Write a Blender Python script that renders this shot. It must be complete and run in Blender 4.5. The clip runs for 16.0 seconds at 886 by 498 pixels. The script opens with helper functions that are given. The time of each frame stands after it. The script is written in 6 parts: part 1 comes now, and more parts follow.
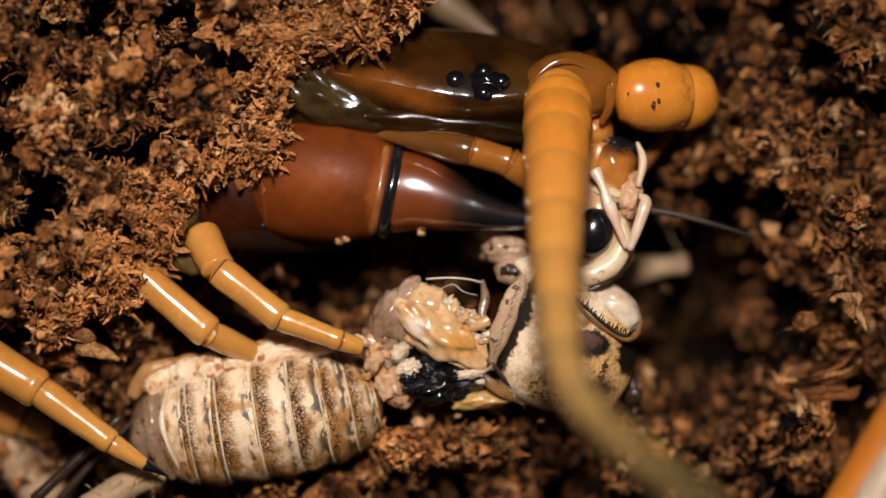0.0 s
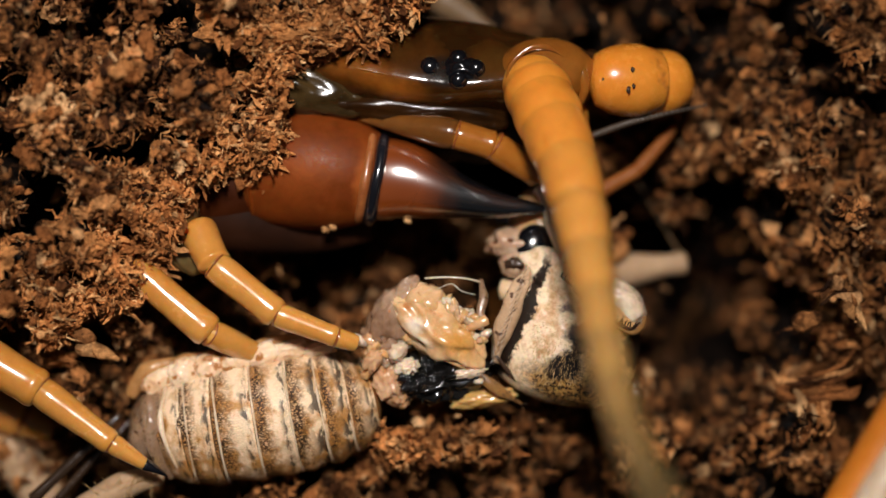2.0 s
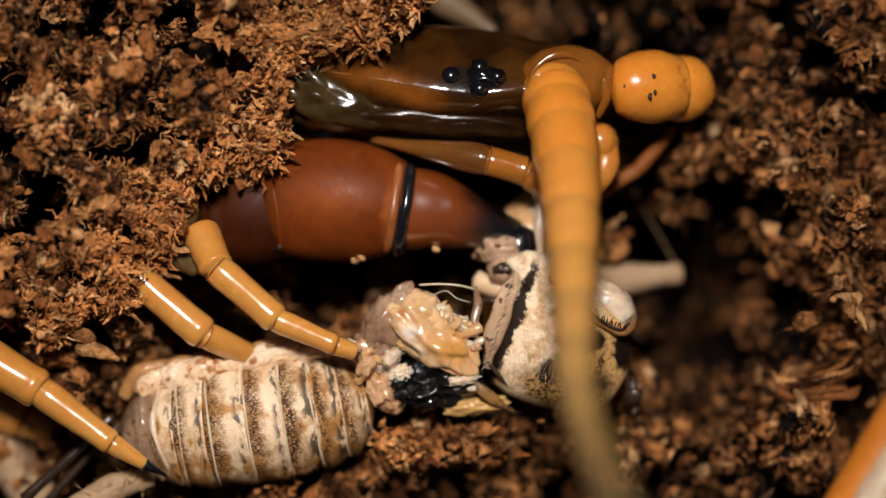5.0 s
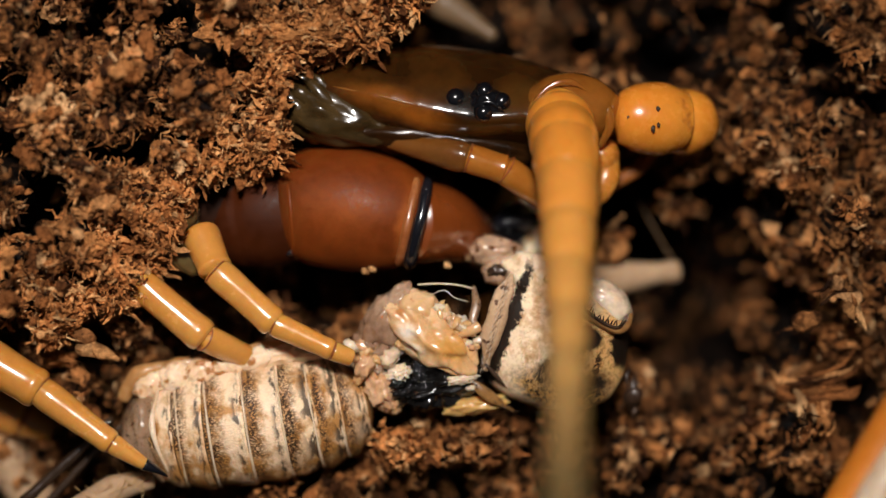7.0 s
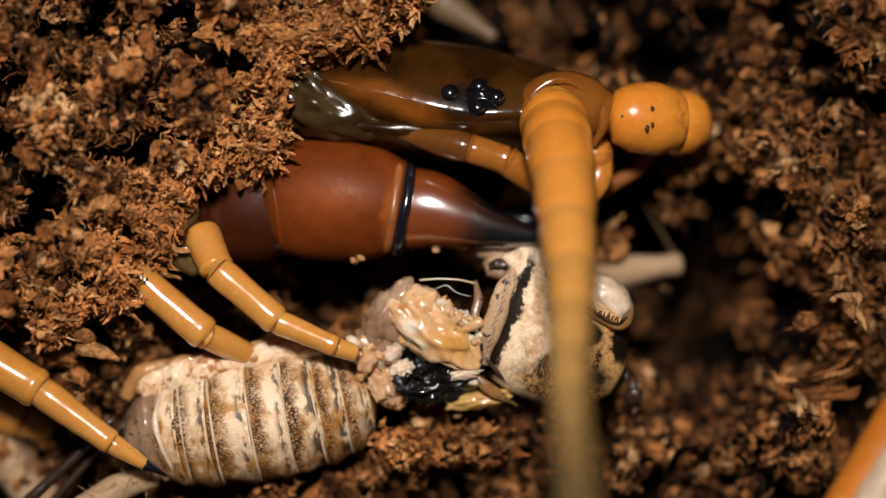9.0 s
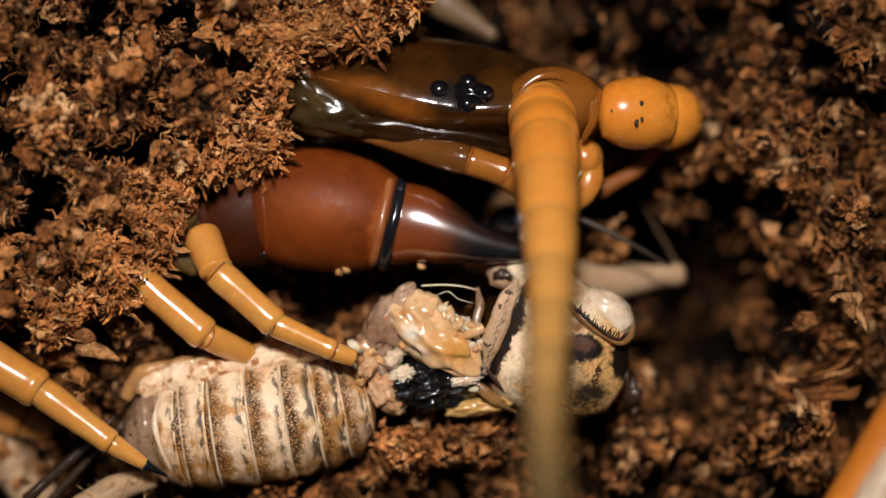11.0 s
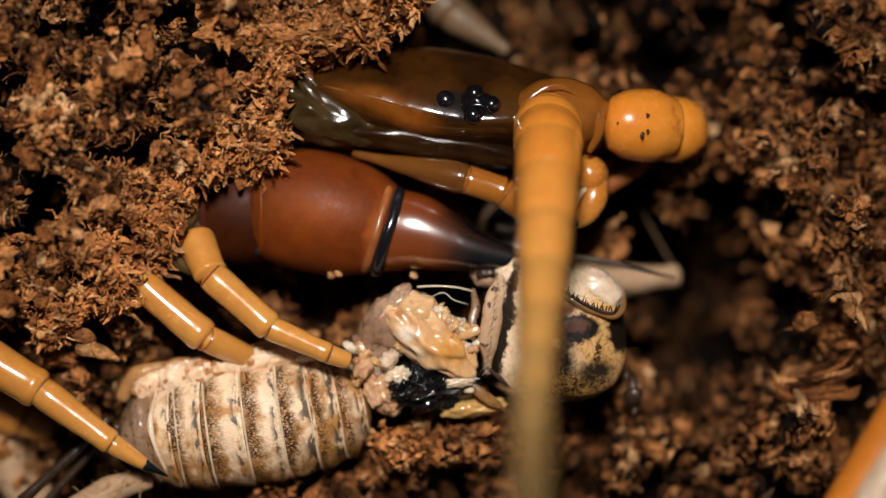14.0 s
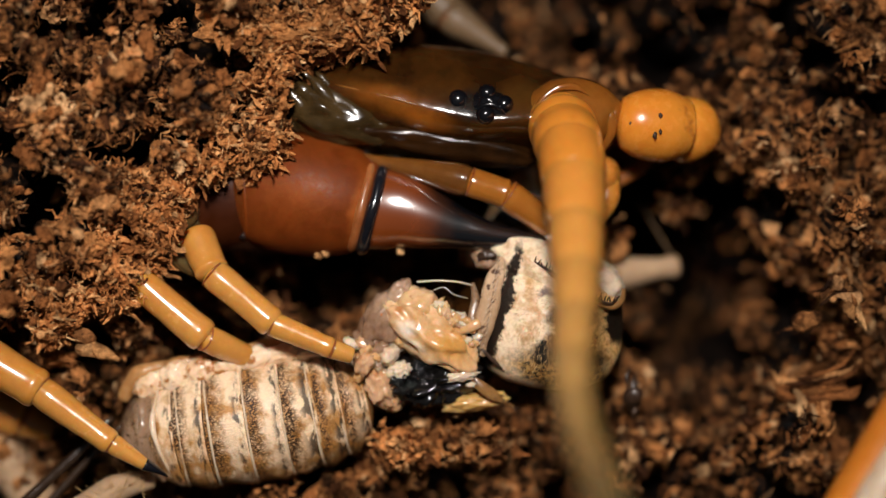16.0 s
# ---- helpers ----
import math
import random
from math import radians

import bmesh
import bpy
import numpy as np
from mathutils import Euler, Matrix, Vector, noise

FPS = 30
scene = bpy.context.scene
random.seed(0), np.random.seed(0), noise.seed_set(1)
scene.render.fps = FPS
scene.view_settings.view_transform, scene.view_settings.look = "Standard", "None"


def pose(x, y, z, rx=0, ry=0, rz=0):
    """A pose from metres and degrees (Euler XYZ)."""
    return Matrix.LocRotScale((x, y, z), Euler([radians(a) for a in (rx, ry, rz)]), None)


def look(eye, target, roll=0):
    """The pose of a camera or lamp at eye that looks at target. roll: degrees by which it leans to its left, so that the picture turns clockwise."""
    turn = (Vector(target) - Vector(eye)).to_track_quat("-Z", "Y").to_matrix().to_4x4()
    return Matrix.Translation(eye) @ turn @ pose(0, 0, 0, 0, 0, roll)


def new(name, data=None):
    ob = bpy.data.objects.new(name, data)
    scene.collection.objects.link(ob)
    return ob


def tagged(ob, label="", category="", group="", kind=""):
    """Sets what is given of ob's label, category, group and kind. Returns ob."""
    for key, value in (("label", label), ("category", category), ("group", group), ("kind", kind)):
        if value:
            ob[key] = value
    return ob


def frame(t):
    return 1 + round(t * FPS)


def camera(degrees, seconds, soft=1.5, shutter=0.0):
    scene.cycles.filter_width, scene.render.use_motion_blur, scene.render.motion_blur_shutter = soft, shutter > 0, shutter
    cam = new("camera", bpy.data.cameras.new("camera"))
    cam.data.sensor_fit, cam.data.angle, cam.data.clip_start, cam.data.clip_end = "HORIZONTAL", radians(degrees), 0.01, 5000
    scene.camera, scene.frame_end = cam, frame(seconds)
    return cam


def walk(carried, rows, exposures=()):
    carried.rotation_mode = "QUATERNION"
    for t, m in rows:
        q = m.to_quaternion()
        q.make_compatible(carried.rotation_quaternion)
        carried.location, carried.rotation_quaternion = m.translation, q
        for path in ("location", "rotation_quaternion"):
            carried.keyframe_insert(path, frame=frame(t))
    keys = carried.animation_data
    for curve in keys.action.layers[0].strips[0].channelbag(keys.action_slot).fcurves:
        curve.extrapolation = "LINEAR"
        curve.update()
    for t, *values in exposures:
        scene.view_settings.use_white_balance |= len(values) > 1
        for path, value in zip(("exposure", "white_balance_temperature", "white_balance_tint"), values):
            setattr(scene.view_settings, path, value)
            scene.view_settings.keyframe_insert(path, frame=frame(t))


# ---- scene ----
D = 0.1248                      # lens to the plane of sharpest focus
FLOOR = 0.026                   # height of that plane above the deepest soil
cam = camera(20.0, 16.0, soft=1.5)
cam.data.dof.use_dof = True
cam.data.dof.focus_distance = D - 0.0016
cam.data.dof.aperture_fstop = 12.0
walk(cam, [(0.0, pose(0, 0, FLOOR + D)), (16.0, pose(0, 0, FLOOR + D))], exposures=[(0.0, 0.0)])

# ---- light: one flash head beside the lens, a dim room ----
world = bpy.data.worlds.new("room")
scene.world = world
world.use_nodes = True
world.node_tree.nodes["Background"].inputs[0].default_value = (0.9, 0.95, 1.0, 1)
world.node_tree.nodes["Background"].inputs[1].default_value = 0.028
flash_data = bpy.data.lights.new("flash", "AREA")
flash_data.shape, flash_data.size, flash_data.energy, flash_data.color = "DISK", 0.03, 0.0308, (1.0, 0.94, 0.89)
flash_data.spread = radians(44)
flash = new("flash_lamp", flash_data)
flash.matrix_world = look((-0.006, 0.072, FLOOR + 0.19), (-0.007, -0.003, FLOOR))
tagged(flash, "round white flash head beside the lens", "lamp")

MM = 0.001
ORG = {}
Z0 = Vector((0, 0, FLOOR / MM))


# ---- materials ----
def nodes_of(name):
    m = bpy.data.materials.new(name)
    m.use_nodes = True
    nt = m.node_tree
    return m, nt, nt.nodes["Principled BSDF"]


def rgba(c):
    return (c[0], c[1], c[2], 1)


def tex(nt, scale, detail=4, rough=0.55, coord="Object", kind="ShaderNodeTexNoise"):
    tc = nt.nodes.new("ShaderNodeTexCoord")
    n = nt.nodes.new(kind)
    n.inputs["Scale"].default_value = scale
    if kind == "ShaderNodeTexNoise":
        n.inputs["Detail"].default_value, n.inputs["Roughness"].default_value = detail, rough
    nt.links.new(tc.outputs[coord], n.inputs["Vector"])
    return n


def ramp(nt, src, stops, mode="LINEAR"):
    r = nt.nodes.new("ShaderNodeValToRGB")
    e = r.color_ramp.elements
    while len(e) < len(stops):
        e.new(0.5)
    for el, (p, c) in zip(e, stops):
        el.position, el.color = p, rgba(c)
    r.color_ramp.interpolation = mode
    nt.links.new(src, r.inputs[0])
    return r


def mix(nt, fac, a, b, mode="MIX"):
    n = nt.nodes.new("ShaderNodeMix")
    n.data_type, n.blend_type = "RGBA", mode
    for sock, v in ((n.inputs[0], fac), (n.inputs[6], a), (n.inputs[7], b)):
        if isinstance(v, (int, float)):
            sock.default_value = v
        elif isinstance(v, tuple):
            sock.default_value = rgba(v)
        else:
            nt.links.new(v, sock)
    return n.outputs[2]


def bump(nt, bsdf, src, strength, dist):
    b = nt.nodes.new("ShaderNodeBump")
    b.inputs["Strength"].default_value, b.inputs["Distance"].default_value = strength, dist
    nt.links.new(src, b.inputs["Height"])
    nt.links.new(b.outputs[0], bsdf.inputs["Normal"])


def chitin(name, light, dark, rough=0.28, sss=0.25, coat=0.4, grain=900, spots=None, relief=0.25, trans=0.0, wrinkle=0.0, spot_from=0.68, coat_rough=0.08, sss_size=0.0006):
    """Horny skin: two tones in soft clouds, fine grain, a waxy gloss."""
    m, nt, b = nodes_of(name)
    big = tex(nt, grain * 0.35, 3)
    fine = tex(nt, grain * 4, 5, 0.65)
    col = ramp(nt, big.outputs["Fac"], [(0.32, dark), (0.68, light)]).outputs[0]
    col = mix(nt, 0.22, col, ramp(nt, fine.outputs["Fac"], [(0.3, tuple(c * 0.45 for c in dark)), (0.7, light)]).outputs[0])
    if spots:
        sp = tex(nt, grain * 1.3, 3, 0.5)
        f = ramp(nt, sp.outputs["Fac"], [(spot_from, (0, 0, 0)), (spot_from + 0.06, (1, 1, 1))]).outputs[0]
        col = mix(nt, f, col, spots)
    nt.links.new(col, b.inputs["Base Color"])
    rr = ramp(nt, fine.outputs["Fac"], [(0.3, (rough * 0.75,) * 3), (0.75, (min(1, rough * 1.45),) * 3)])
    nt.links.new(rr.outputs[0], b.inputs["Roughness"])
    b.inputs["Subsurface Weight"].default_value = sss
    b.inputs["Subsurface Radius"].default_value = (1.0, 0.45, 0.2)
    b.inputs["Subsurface Scale"].default_value = sss_size
    b.inputs["Coat Weight"].default_value, b.inputs["Coat Roughness"].default_value = coat, coat_rough
    b.inputs["Transmission Weight"].default_value = trans
    b.inputs["Specular IOR Level"].default_value = 0.5 if coat else 0.13
    if wrinkle:
        wr = tex(nt, grain * 1.1, 3, 0.5)
        bump(nt, b, wr.outputs["Fac"], wrinkle, 0.00025)
    else:
        bump(nt, b, fine.outputs["Fac"], relief, 0.00004)
    return m


def film(name, light, dark, gloss=1.0):
    """Thin wet skin in fine slanting pleats."""
    m, nt, b = nodes_of(name)
    tc = nt.nodes.new("ShaderNodeTexCoord")
    mp = nt.nodes.new("ShaderNodeMapping")
    mp.inputs["Rotation"].default_value = (0, 0, radians(38))
    mp.inputs["Scale"].default_value = (200, 620, 300)
    nt.links.new(tc.outputs["Object"], mp.inputs["Vector"])
    n = nt.nodes.new("ShaderNodeTexNoise")
    n.inputs["Scale"].default_value, n.inputs["Detail"].default_value = 1.0, 4
    nt.links.new(mp.outputs[0], n.inputs["Vector"])
    cloud = tex(nt, 500, 4)
    col = ramp(nt, cloud.outputs["Fac"], [(0.35, dark), (0.68, light)]).outputs[0]
    nt.links.new(col, b.inputs["Base Color"])
    b.inputs["Roughness"].default_value = 0.22
    b.inputs["Specular IOR Level"].default_value = 0.4 * gloss
    b.inputs["Coat Weight"].default_value, b.inputs["Coat Roughness"].default_value = gloss, 0.05
    b.inputs["Transmission Weight"].default_value = 0.25
    bump(nt, b, n.outputs["Fac"], 0.5 * gloss, 0.0005)
    return m


def soil(name, tones, grain=4800, gap_shade=0.75):
    """Peat: every crumb its own brown; noise paints the shade of pores and gaps."""
    m, nt, b = nodes_of(name)
    g = nt.nodes.new("ShaderNodeNewGeometry")
    n = tex(nt, grain, 5, 0.7)
    big = tex(nt, 330, 4, 0.6)
    mid = tex(nt, 1000, 3, 0.6)
    oi = nt.nodes.new("ShaderNodeObjectInfo")
    both, part_of = nt.nodes.new("ShaderNodeMath"), nt.nodes.new("ShaderNodeMath")
    both.operation, part_of.operation = "ADD", "FRACT"
    nt.links.new(g.outputs["Random Per Island"], both.inputs[0])
    nt.links.new(oi.outputs["Random"], both.inputs[1])
    nt.links.new(both.outputs[0], part_of.inputs[0])
    col = ramp(nt, part_of.outputs[0], tones).outputs[0]
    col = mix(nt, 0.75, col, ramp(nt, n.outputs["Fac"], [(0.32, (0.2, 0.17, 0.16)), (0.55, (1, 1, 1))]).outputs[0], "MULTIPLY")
    # dark patches in the colour stand in for black gaps between clods
    col = mix(nt, gap_shade, col, ramp(nt, big.outputs["Fac"], [(0.40, (0.13, 0.10, 0.085)), (0.52, (1, 1, 1))]).outputs[0], "MULTIPLY")
    col = mix(nt, gap_shade + 0.1, col, ramp(nt, mid.outputs["Fac"], [(0.42, (0.10, 0.08, 0.07)), (0.52, (1, 1, 1))]).outputs[0], "MULTIPLY")
    nt.links.new(col, b.inputs["Base Color"])
    b.inputs["Roughness"].default_value = 0.7
    b.inputs["Specular IOR Level"].default_value = 0.12
    bump(nt, b, n.outputs["Fac"], 1.0, 0.00014)
    return m


PEAT = [(0.0, (0.02, 0.008, 0.004)), (0.22, (0.16, 0.056, 0.019)), (0.5, (0.52, 0.195, 0.058)), (0.84, (0.82, 0.36, 0.125)), (1.0, (0.94, 0.58, 0.29))]
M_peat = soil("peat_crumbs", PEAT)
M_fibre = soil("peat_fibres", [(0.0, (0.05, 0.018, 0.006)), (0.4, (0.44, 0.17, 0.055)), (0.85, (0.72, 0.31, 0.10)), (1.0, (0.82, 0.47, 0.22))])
# Brighter copy of the peat: the bank edge's lit look is in its tones.
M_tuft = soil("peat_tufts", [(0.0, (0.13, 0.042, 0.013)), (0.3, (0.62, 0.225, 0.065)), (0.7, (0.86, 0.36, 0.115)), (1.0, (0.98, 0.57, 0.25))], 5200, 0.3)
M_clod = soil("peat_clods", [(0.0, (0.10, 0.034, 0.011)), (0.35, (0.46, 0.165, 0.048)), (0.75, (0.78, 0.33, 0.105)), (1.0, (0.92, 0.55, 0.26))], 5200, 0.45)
# Near-black, so the shade in gaps and pits comes from the colour.
M_ground = soil("shaded_peat", [(0.0, (0.010, 0.005, 0.003)), (1.0, (0.012, 0.006, 0.003))], 1500)
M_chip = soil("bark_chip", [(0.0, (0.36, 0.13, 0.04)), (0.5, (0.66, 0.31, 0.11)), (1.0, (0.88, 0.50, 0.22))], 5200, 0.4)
M_head = chitin("olive_brown_chitin", (0.060, 0.022, 0.004), (0.02, 0.008, 0.002), 0.18, 0.3, 0.8, 420)
M_jaw = chitin("maroon_chitin", (0.035, 0.010, 0.003), (0.012, 0.004, 0.002), 0.6, 0.1, 0.0, 500)
M_amber = chitin("amber_chitin", (0.26, 0.088, 0.011), (0.13, 0.045, 0.007), 0.2, 0.3, 0.6, 420)
M_orange = chitin("orange_chitin", (0.76, 0.26, 0.03), (0.62, 0.18, 0.018), 0.3, 0.4, 0.35, 400, None, 0.15)
M_ball = chitin("orange_chitin_flecked", (0.82, 0.315, 0.04), (0.72, 0.215, 0.02), 0.24, 0.4, 0.6, 420, (0.42, 0.12, 0.02), 0.15)
M_leg = chitin("ochre_leg", (0.69, 0.330, 0.076), (0.55, 0.222, 0.040), 0.22, 0.8, 1.0, 420, None, 0.12, 0.0, 0.0, 0.68, 0.05)
M_leg_joint = chitin("rust_joint", (0.30, 0.075, 0.016), (0.19, 0.045, 0.010), 0.3, 0.2, 0.4)
M_film = film("wet_film", (0.082, 0.048, 0.016), (0.026, 0.014, 0.004), 0.6)
# wet_film in darker tones: throat and palp root are dimmed by colour.
M_film_olive = film("dimmed_wet_film", (0.07, 0.042, 0.014), (0.016, 0.009, 0.003), 0.6)
M_film_brown = film("wet_brown_film", (0.05, 0.018, 0.004), (0.014, 0.006, 0.002), 0.12)
M_bulb = chitin("red_brown_chitin", (0.21, 0.045, 0.006), (0.135, 0.026, 0.003), 0.4, 0.15, 0.0, 260, None, 0.15)
M_black = chitin("black_claw", (0.012, 0.012, 0.016), (0.004, 0.004, 0.006), 0.15, 0.0, 1.0)
M_eye = chitin("black_lens", (0.006, 0.006, 0.008), (0.003, 0.003, 0.004), 0.16, 0.0, 1.0, relief=0.0, coat_rough=0.17)
M_cream = chitin("cream_skin", (0.90, 0.70, 0.48), (0.66, 0.40, 0.20), 0.35, 0.5, 0.3, 1100, (0.25, 0.10, 0.03))
M_flesh = chitin("wet_flesh", (0.84, 0.55, 0.35), (0.50, 0.24, 0.10), 0.16, 0.4, 0.9, 1300, (0.46, 0.17, 0.06), 0.25, 0.0, 0.3, 0.70, 0.05, 0.0004)
M_lobe = chitin("honeyed_lobe", (0.84, 0.57, 0.33), (0.58, 0.28, 0.09), 0.16, 0.4, 0.9, 900, (0.45, 0.15, 0.05), 0.25, 0.0, 0.4, 0.70, 0.05, 0.0004)
M_pink = chitin("pink_flesh", (0.56, 0.37, 0.25), (0.22, 0.115, 0.065), 0.14, 0.35, 1.0, 1000, (0.50, 0.17, 0.06), 0.25, 0.0, 0.4, 0.68, 0.04, 0.0004)
M_tar = chitin("black_gut", (0.010, 0.008, 0.007), (0.003, 0.003, 0.003), 0.14, 0.0, 0.7, 1000, None, 0.25, 0.0, 0.5)
M_honey = chitin("honey_fat", (0.70, 0.43, 0.16), (0.52, 0.27, 0.07), 0.12, 0.5, 1.0, 800)
# Brown joint darkened: the bank's shadow over it is in the colour.
M_basal = chitin("shaded_basal_joint", (0.070, 0.014, 0.002), (0.024, 0.005, 0.001), 0.5, 0.1, 0.0, 400)
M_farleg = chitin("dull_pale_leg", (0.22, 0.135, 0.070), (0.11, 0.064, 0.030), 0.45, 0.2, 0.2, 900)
# Far-leg tone darkened again: the shin's dimness is in the colour.
M_tibia = chitin("dimmed_shin", (0.11, 0.065, 0.032), (0.06, 0.034, 0.016), 0.5, 0.1, 0.0, 900)
M_hindleg = chitin("pale_hind_leg", (0.54, 0.36, 0.22), (0.32, 0.19, 0.10), 0.55, 0.3, 0.0, 700)
M_palp = chitin("amber_palp", (0.42, 0.150, 0.020), (0.30, 0.098, 0.013), 0.18, 0.4, 1.0, 420, None, 0.12, 0.0, 0.0, 0.68, 0.05)
M_palp_dark = chitin("brown_palp", (0.20, 0.072, 0.012), (0.08, 0.030, 0.007), 0.18, 0.4, 1.0, 420, None, 0.12, 0.0, 0.0, 0.68, 0.05)
M_pad = chitin("amber_pad", (0.70, 0.29, 0.05), (0.52, 0.18, 0.025), 0.25, 0.6, 0.6, 500)
M_rim = chitin("gold_brown_rim", (0.36, 0.18, 0.055), (0.14, 0.06, 0.018), 0.35, 0.2, 0.3, 1800)
M_skull = chitin("cricket_skull", (0.84, 0.56, 0.32), (0.56, 0.28, 0.11), 0.22, 0.5, 0.8, 600, (0.16, 0.06, 0.02))
M_stump = chitin("dull_stump", (0.62, 0.42, 0.29), (0.32, 0.17, 0.09), 0.2, 0.5, 0.6, 1200, (0.12, 0.05, 0.02), 0.3, 0.0, 0.3, 0.6)
M_tail = chitin("tail_skin", (0.36, 0.225, 0.14), (0.17, 0.095, 0.05), 0.3, 0.4, 0.4, 1600, (0.09, 0.045, 0.02), 0.4, 0.0, 0.4, 0.62)
M_socket = chitin("socket_amber", (0.36, 0.125, 0.016), (0.20, 0.066, 0.010), 0.14, 0.5, 0.8, 420)
M_hip = chitin("olive_hip", (0.13, 0.085, 0.030), (0.06, 0.035, 0.012), 0.1, 0.5, 1.0, 700)
M_lip = chitin("pale_mouthparts", (0.94, 0.74, 0.56), (0.74, 0.46, 0.28), 0.2, 0.4, 1.0, 1500, None, 0.25, 0.0, 0.0, 0.68, 0.06, 0.0004)
M_fold = chitin("peach_fold", (0.98, 0.78, 0.57), (0.70, 0.36, 0.14), 0.45, 0.3, 0.08, 1100, (0.40, 0.16, 0.045), 0.5, 0.0, 0.6, 0.57, 0.1, 0.0004)
M_seam = chitin("brown_seam", (0.60, 0.31, 0.11), (0.30, 0.13, 0.04), 0.4, 0.3, 0.3, 1500, None, 0.5, 0.0, 0.5)
M_rust = chitin("rust_mouth_leg", (0.38, 0.13, 0.03), (0.2, 0.06, 0.015), 0.4, 0.3, 0.0)
M_feeler = chitin("feeler_skin", (0.085, 0.060, 0.042), (0.025, 0.016, 0.011), 0.4, 0.0, 0.15, 900)
M_cercus = chitin("glossy_filament", (0.05, 0.028, 0.016), (0.02, 0.011, 0.007), 0.15, 0, 1.0)
M_hair = chitin("dark_bristle", (0.06, 0.03, 0.015), (0.03, 0.015, 0.01), 0.4, 0, 0.2)
M_plastic = chitin("dark_plastic", (0.03, 0.028, 0.026), (0.02, 0.018, 0.017), 0.5, 0, 0.1, 60)
M_hinge = chitin("frosted_hinge", (0.42, 0.15, 0.045), (0.20, 0.05, 0.010), 0.35, 0.3, 0.5, 1500)
M_gold = chitin("golden_hair", (0.66, 0.42, 0.17), (0.40, 0.22, 0.07), 0.4, 0.0, 0.2)
M_rim_white = chitin("pale_plate_rim", (0.90, 0.70, 0.52), (0.50, 0.29, 0.14), 0.3, 0.2, 0.5, 1600)
M_margin = chitin("shield_margin", (0.64, 0.43, 0.27), (0.34, 0.19, 0.09), 0.6, 0.1, 0.0, 1500, (0.10, 0.05, 0.03), 0.5, 0.0, 0.5, 0.62)
M_white = chitin("white_membrane", (0.84, 0.68, 0.52), (0.66, 0.46, 0.30), 0.25, 0.5, 0.6, 900)


def antenna_skin(f):
    """Orange at the root, ochre halfway, olive toward the tip."""
    stops = ((0.12, (0.88, 0.310, 0.036)), (0.34, (0.76, 0.345, 0.072)), (0.56, (0.58, 0.33, 0.105)), (0.85, (0.27, 0.185, 0.072)))
    col = Vector(stops[0][1] if f < 0.5 else stops[-1][1])
    for (f0, a), (f1, b) in zip(stops, stops[1:]):
        if f0 <= f <= f1:
            col = Vector(a).lerp(Vector(b), (f - f0) / (f1 - f0))
    return chitin("antenna_skin", tuple(col), tuple(col * 0.84), 0.34, 0.5, 1.0, 420, None, 0.1, 0.0, 0.0, 0.68, 0.09)


def patched(name, light, dark, zones, rough=0.13, coat=0.6, coat_rough=0.04, wet=0.3, spec=0.25):
    """Chitin with soft-edged zones of another tint: (x, y, half-length, half-height, turn, tint, softness)."""
    m, nt, b = nodes_of(name)
    tc = nt.nodes.new("ShaderNodeTexCoord")
    warp = tex(nt, 380, 4, 0.6)
    w = nt.nodes.new("ShaderNodeVectorMath")
    w.operation = "MULTIPLY_ADD"
    w.inputs[1].default_value = (0.0014, 0.0014, 0)
    nt.links.new(warp.outputs["Color"], w.inputs[0])
    nt.links.new(tc.outputs["Object"], w.inputs[2])
    cloud, fine = tex(nt, 420, 4), tex(nt, 2600, 5, 0.65)
    col = ramp(nt, cloud.outputs["Fac"], [(0.35, dark), (0.65, light)]).outputs[0]
    for x, y, rx, ry, turn, tint, soft in zones:
        mp = nt.nodes.new("ShaderNodeMapping")
        mp.vector_type = "TEXTURE"
        mp.inputs["Location"].default_value = ((x + 0.7) * MM, (y + 0.7) * MM, 0)
        mp.inputs["Rotation"].default_value = (0, 0, radians(turn))
        mp.inputs["Scale"].default_value = (rx * MM, ry * MM, 1)
        nt.links.new(w.outputs[0], mp.inputs["Vector"])
        flat = nt.nodes.new("ShaderNodeVectorMath")
        flat.operation = "MULTIPLY"
        flat.inputs[1].default_value = (1, 1, 0)
        nt.links.new(mp.outputs[0], flat.inputs[0])
        ln = nt.nodes.new("ShaderNodeVectorMath")
        ln.operation = "LENGTH"
        nt.links.new(flat.outputs[0], ln.inputs[0])
        f = ramp(nt, ln.outputs["Value"], [(1 - soft, (1, 1, 1)), (1.0, (0, 0, 0))], "EASE").outputs[0]
        col = mix(nt, f, col, tint)
    col = mix(nt, 0.3, col, ramp(nt, fine.outputs["Fac"], [(0.35, (0.5, 0.5, 0.5)), (0.6, (1, 1, 1))]).outputs[0], "MULTIPLY")
    nt.links.new(col, b.inputs["Base Color"])
    rr = ramp(nt, fine.outputs["Fac"], [(0.3, (rough * 0.7,) * 3), (0.75, (rough * 1.5,) * 3)])
    nt.links.new(rr.outputs[0], b.inputs["Roughness"])
    b.inputs["Subsurface Weight"].default_value, b.inputs["Subsurface Scale"].default_value = 0.3, 0.0004
    b.inputs["Coat Weight"].default_value, b.inputs["Coat Roughness"].default_value = coat, coat_rough
    b.inputs["Specular IOR Level"].default_value = spec
    rel = tex(nt, 900, 3, 0.5)
    bump(nt, b, rel.outputs["Fac"], wet, 0.00025)
    return m


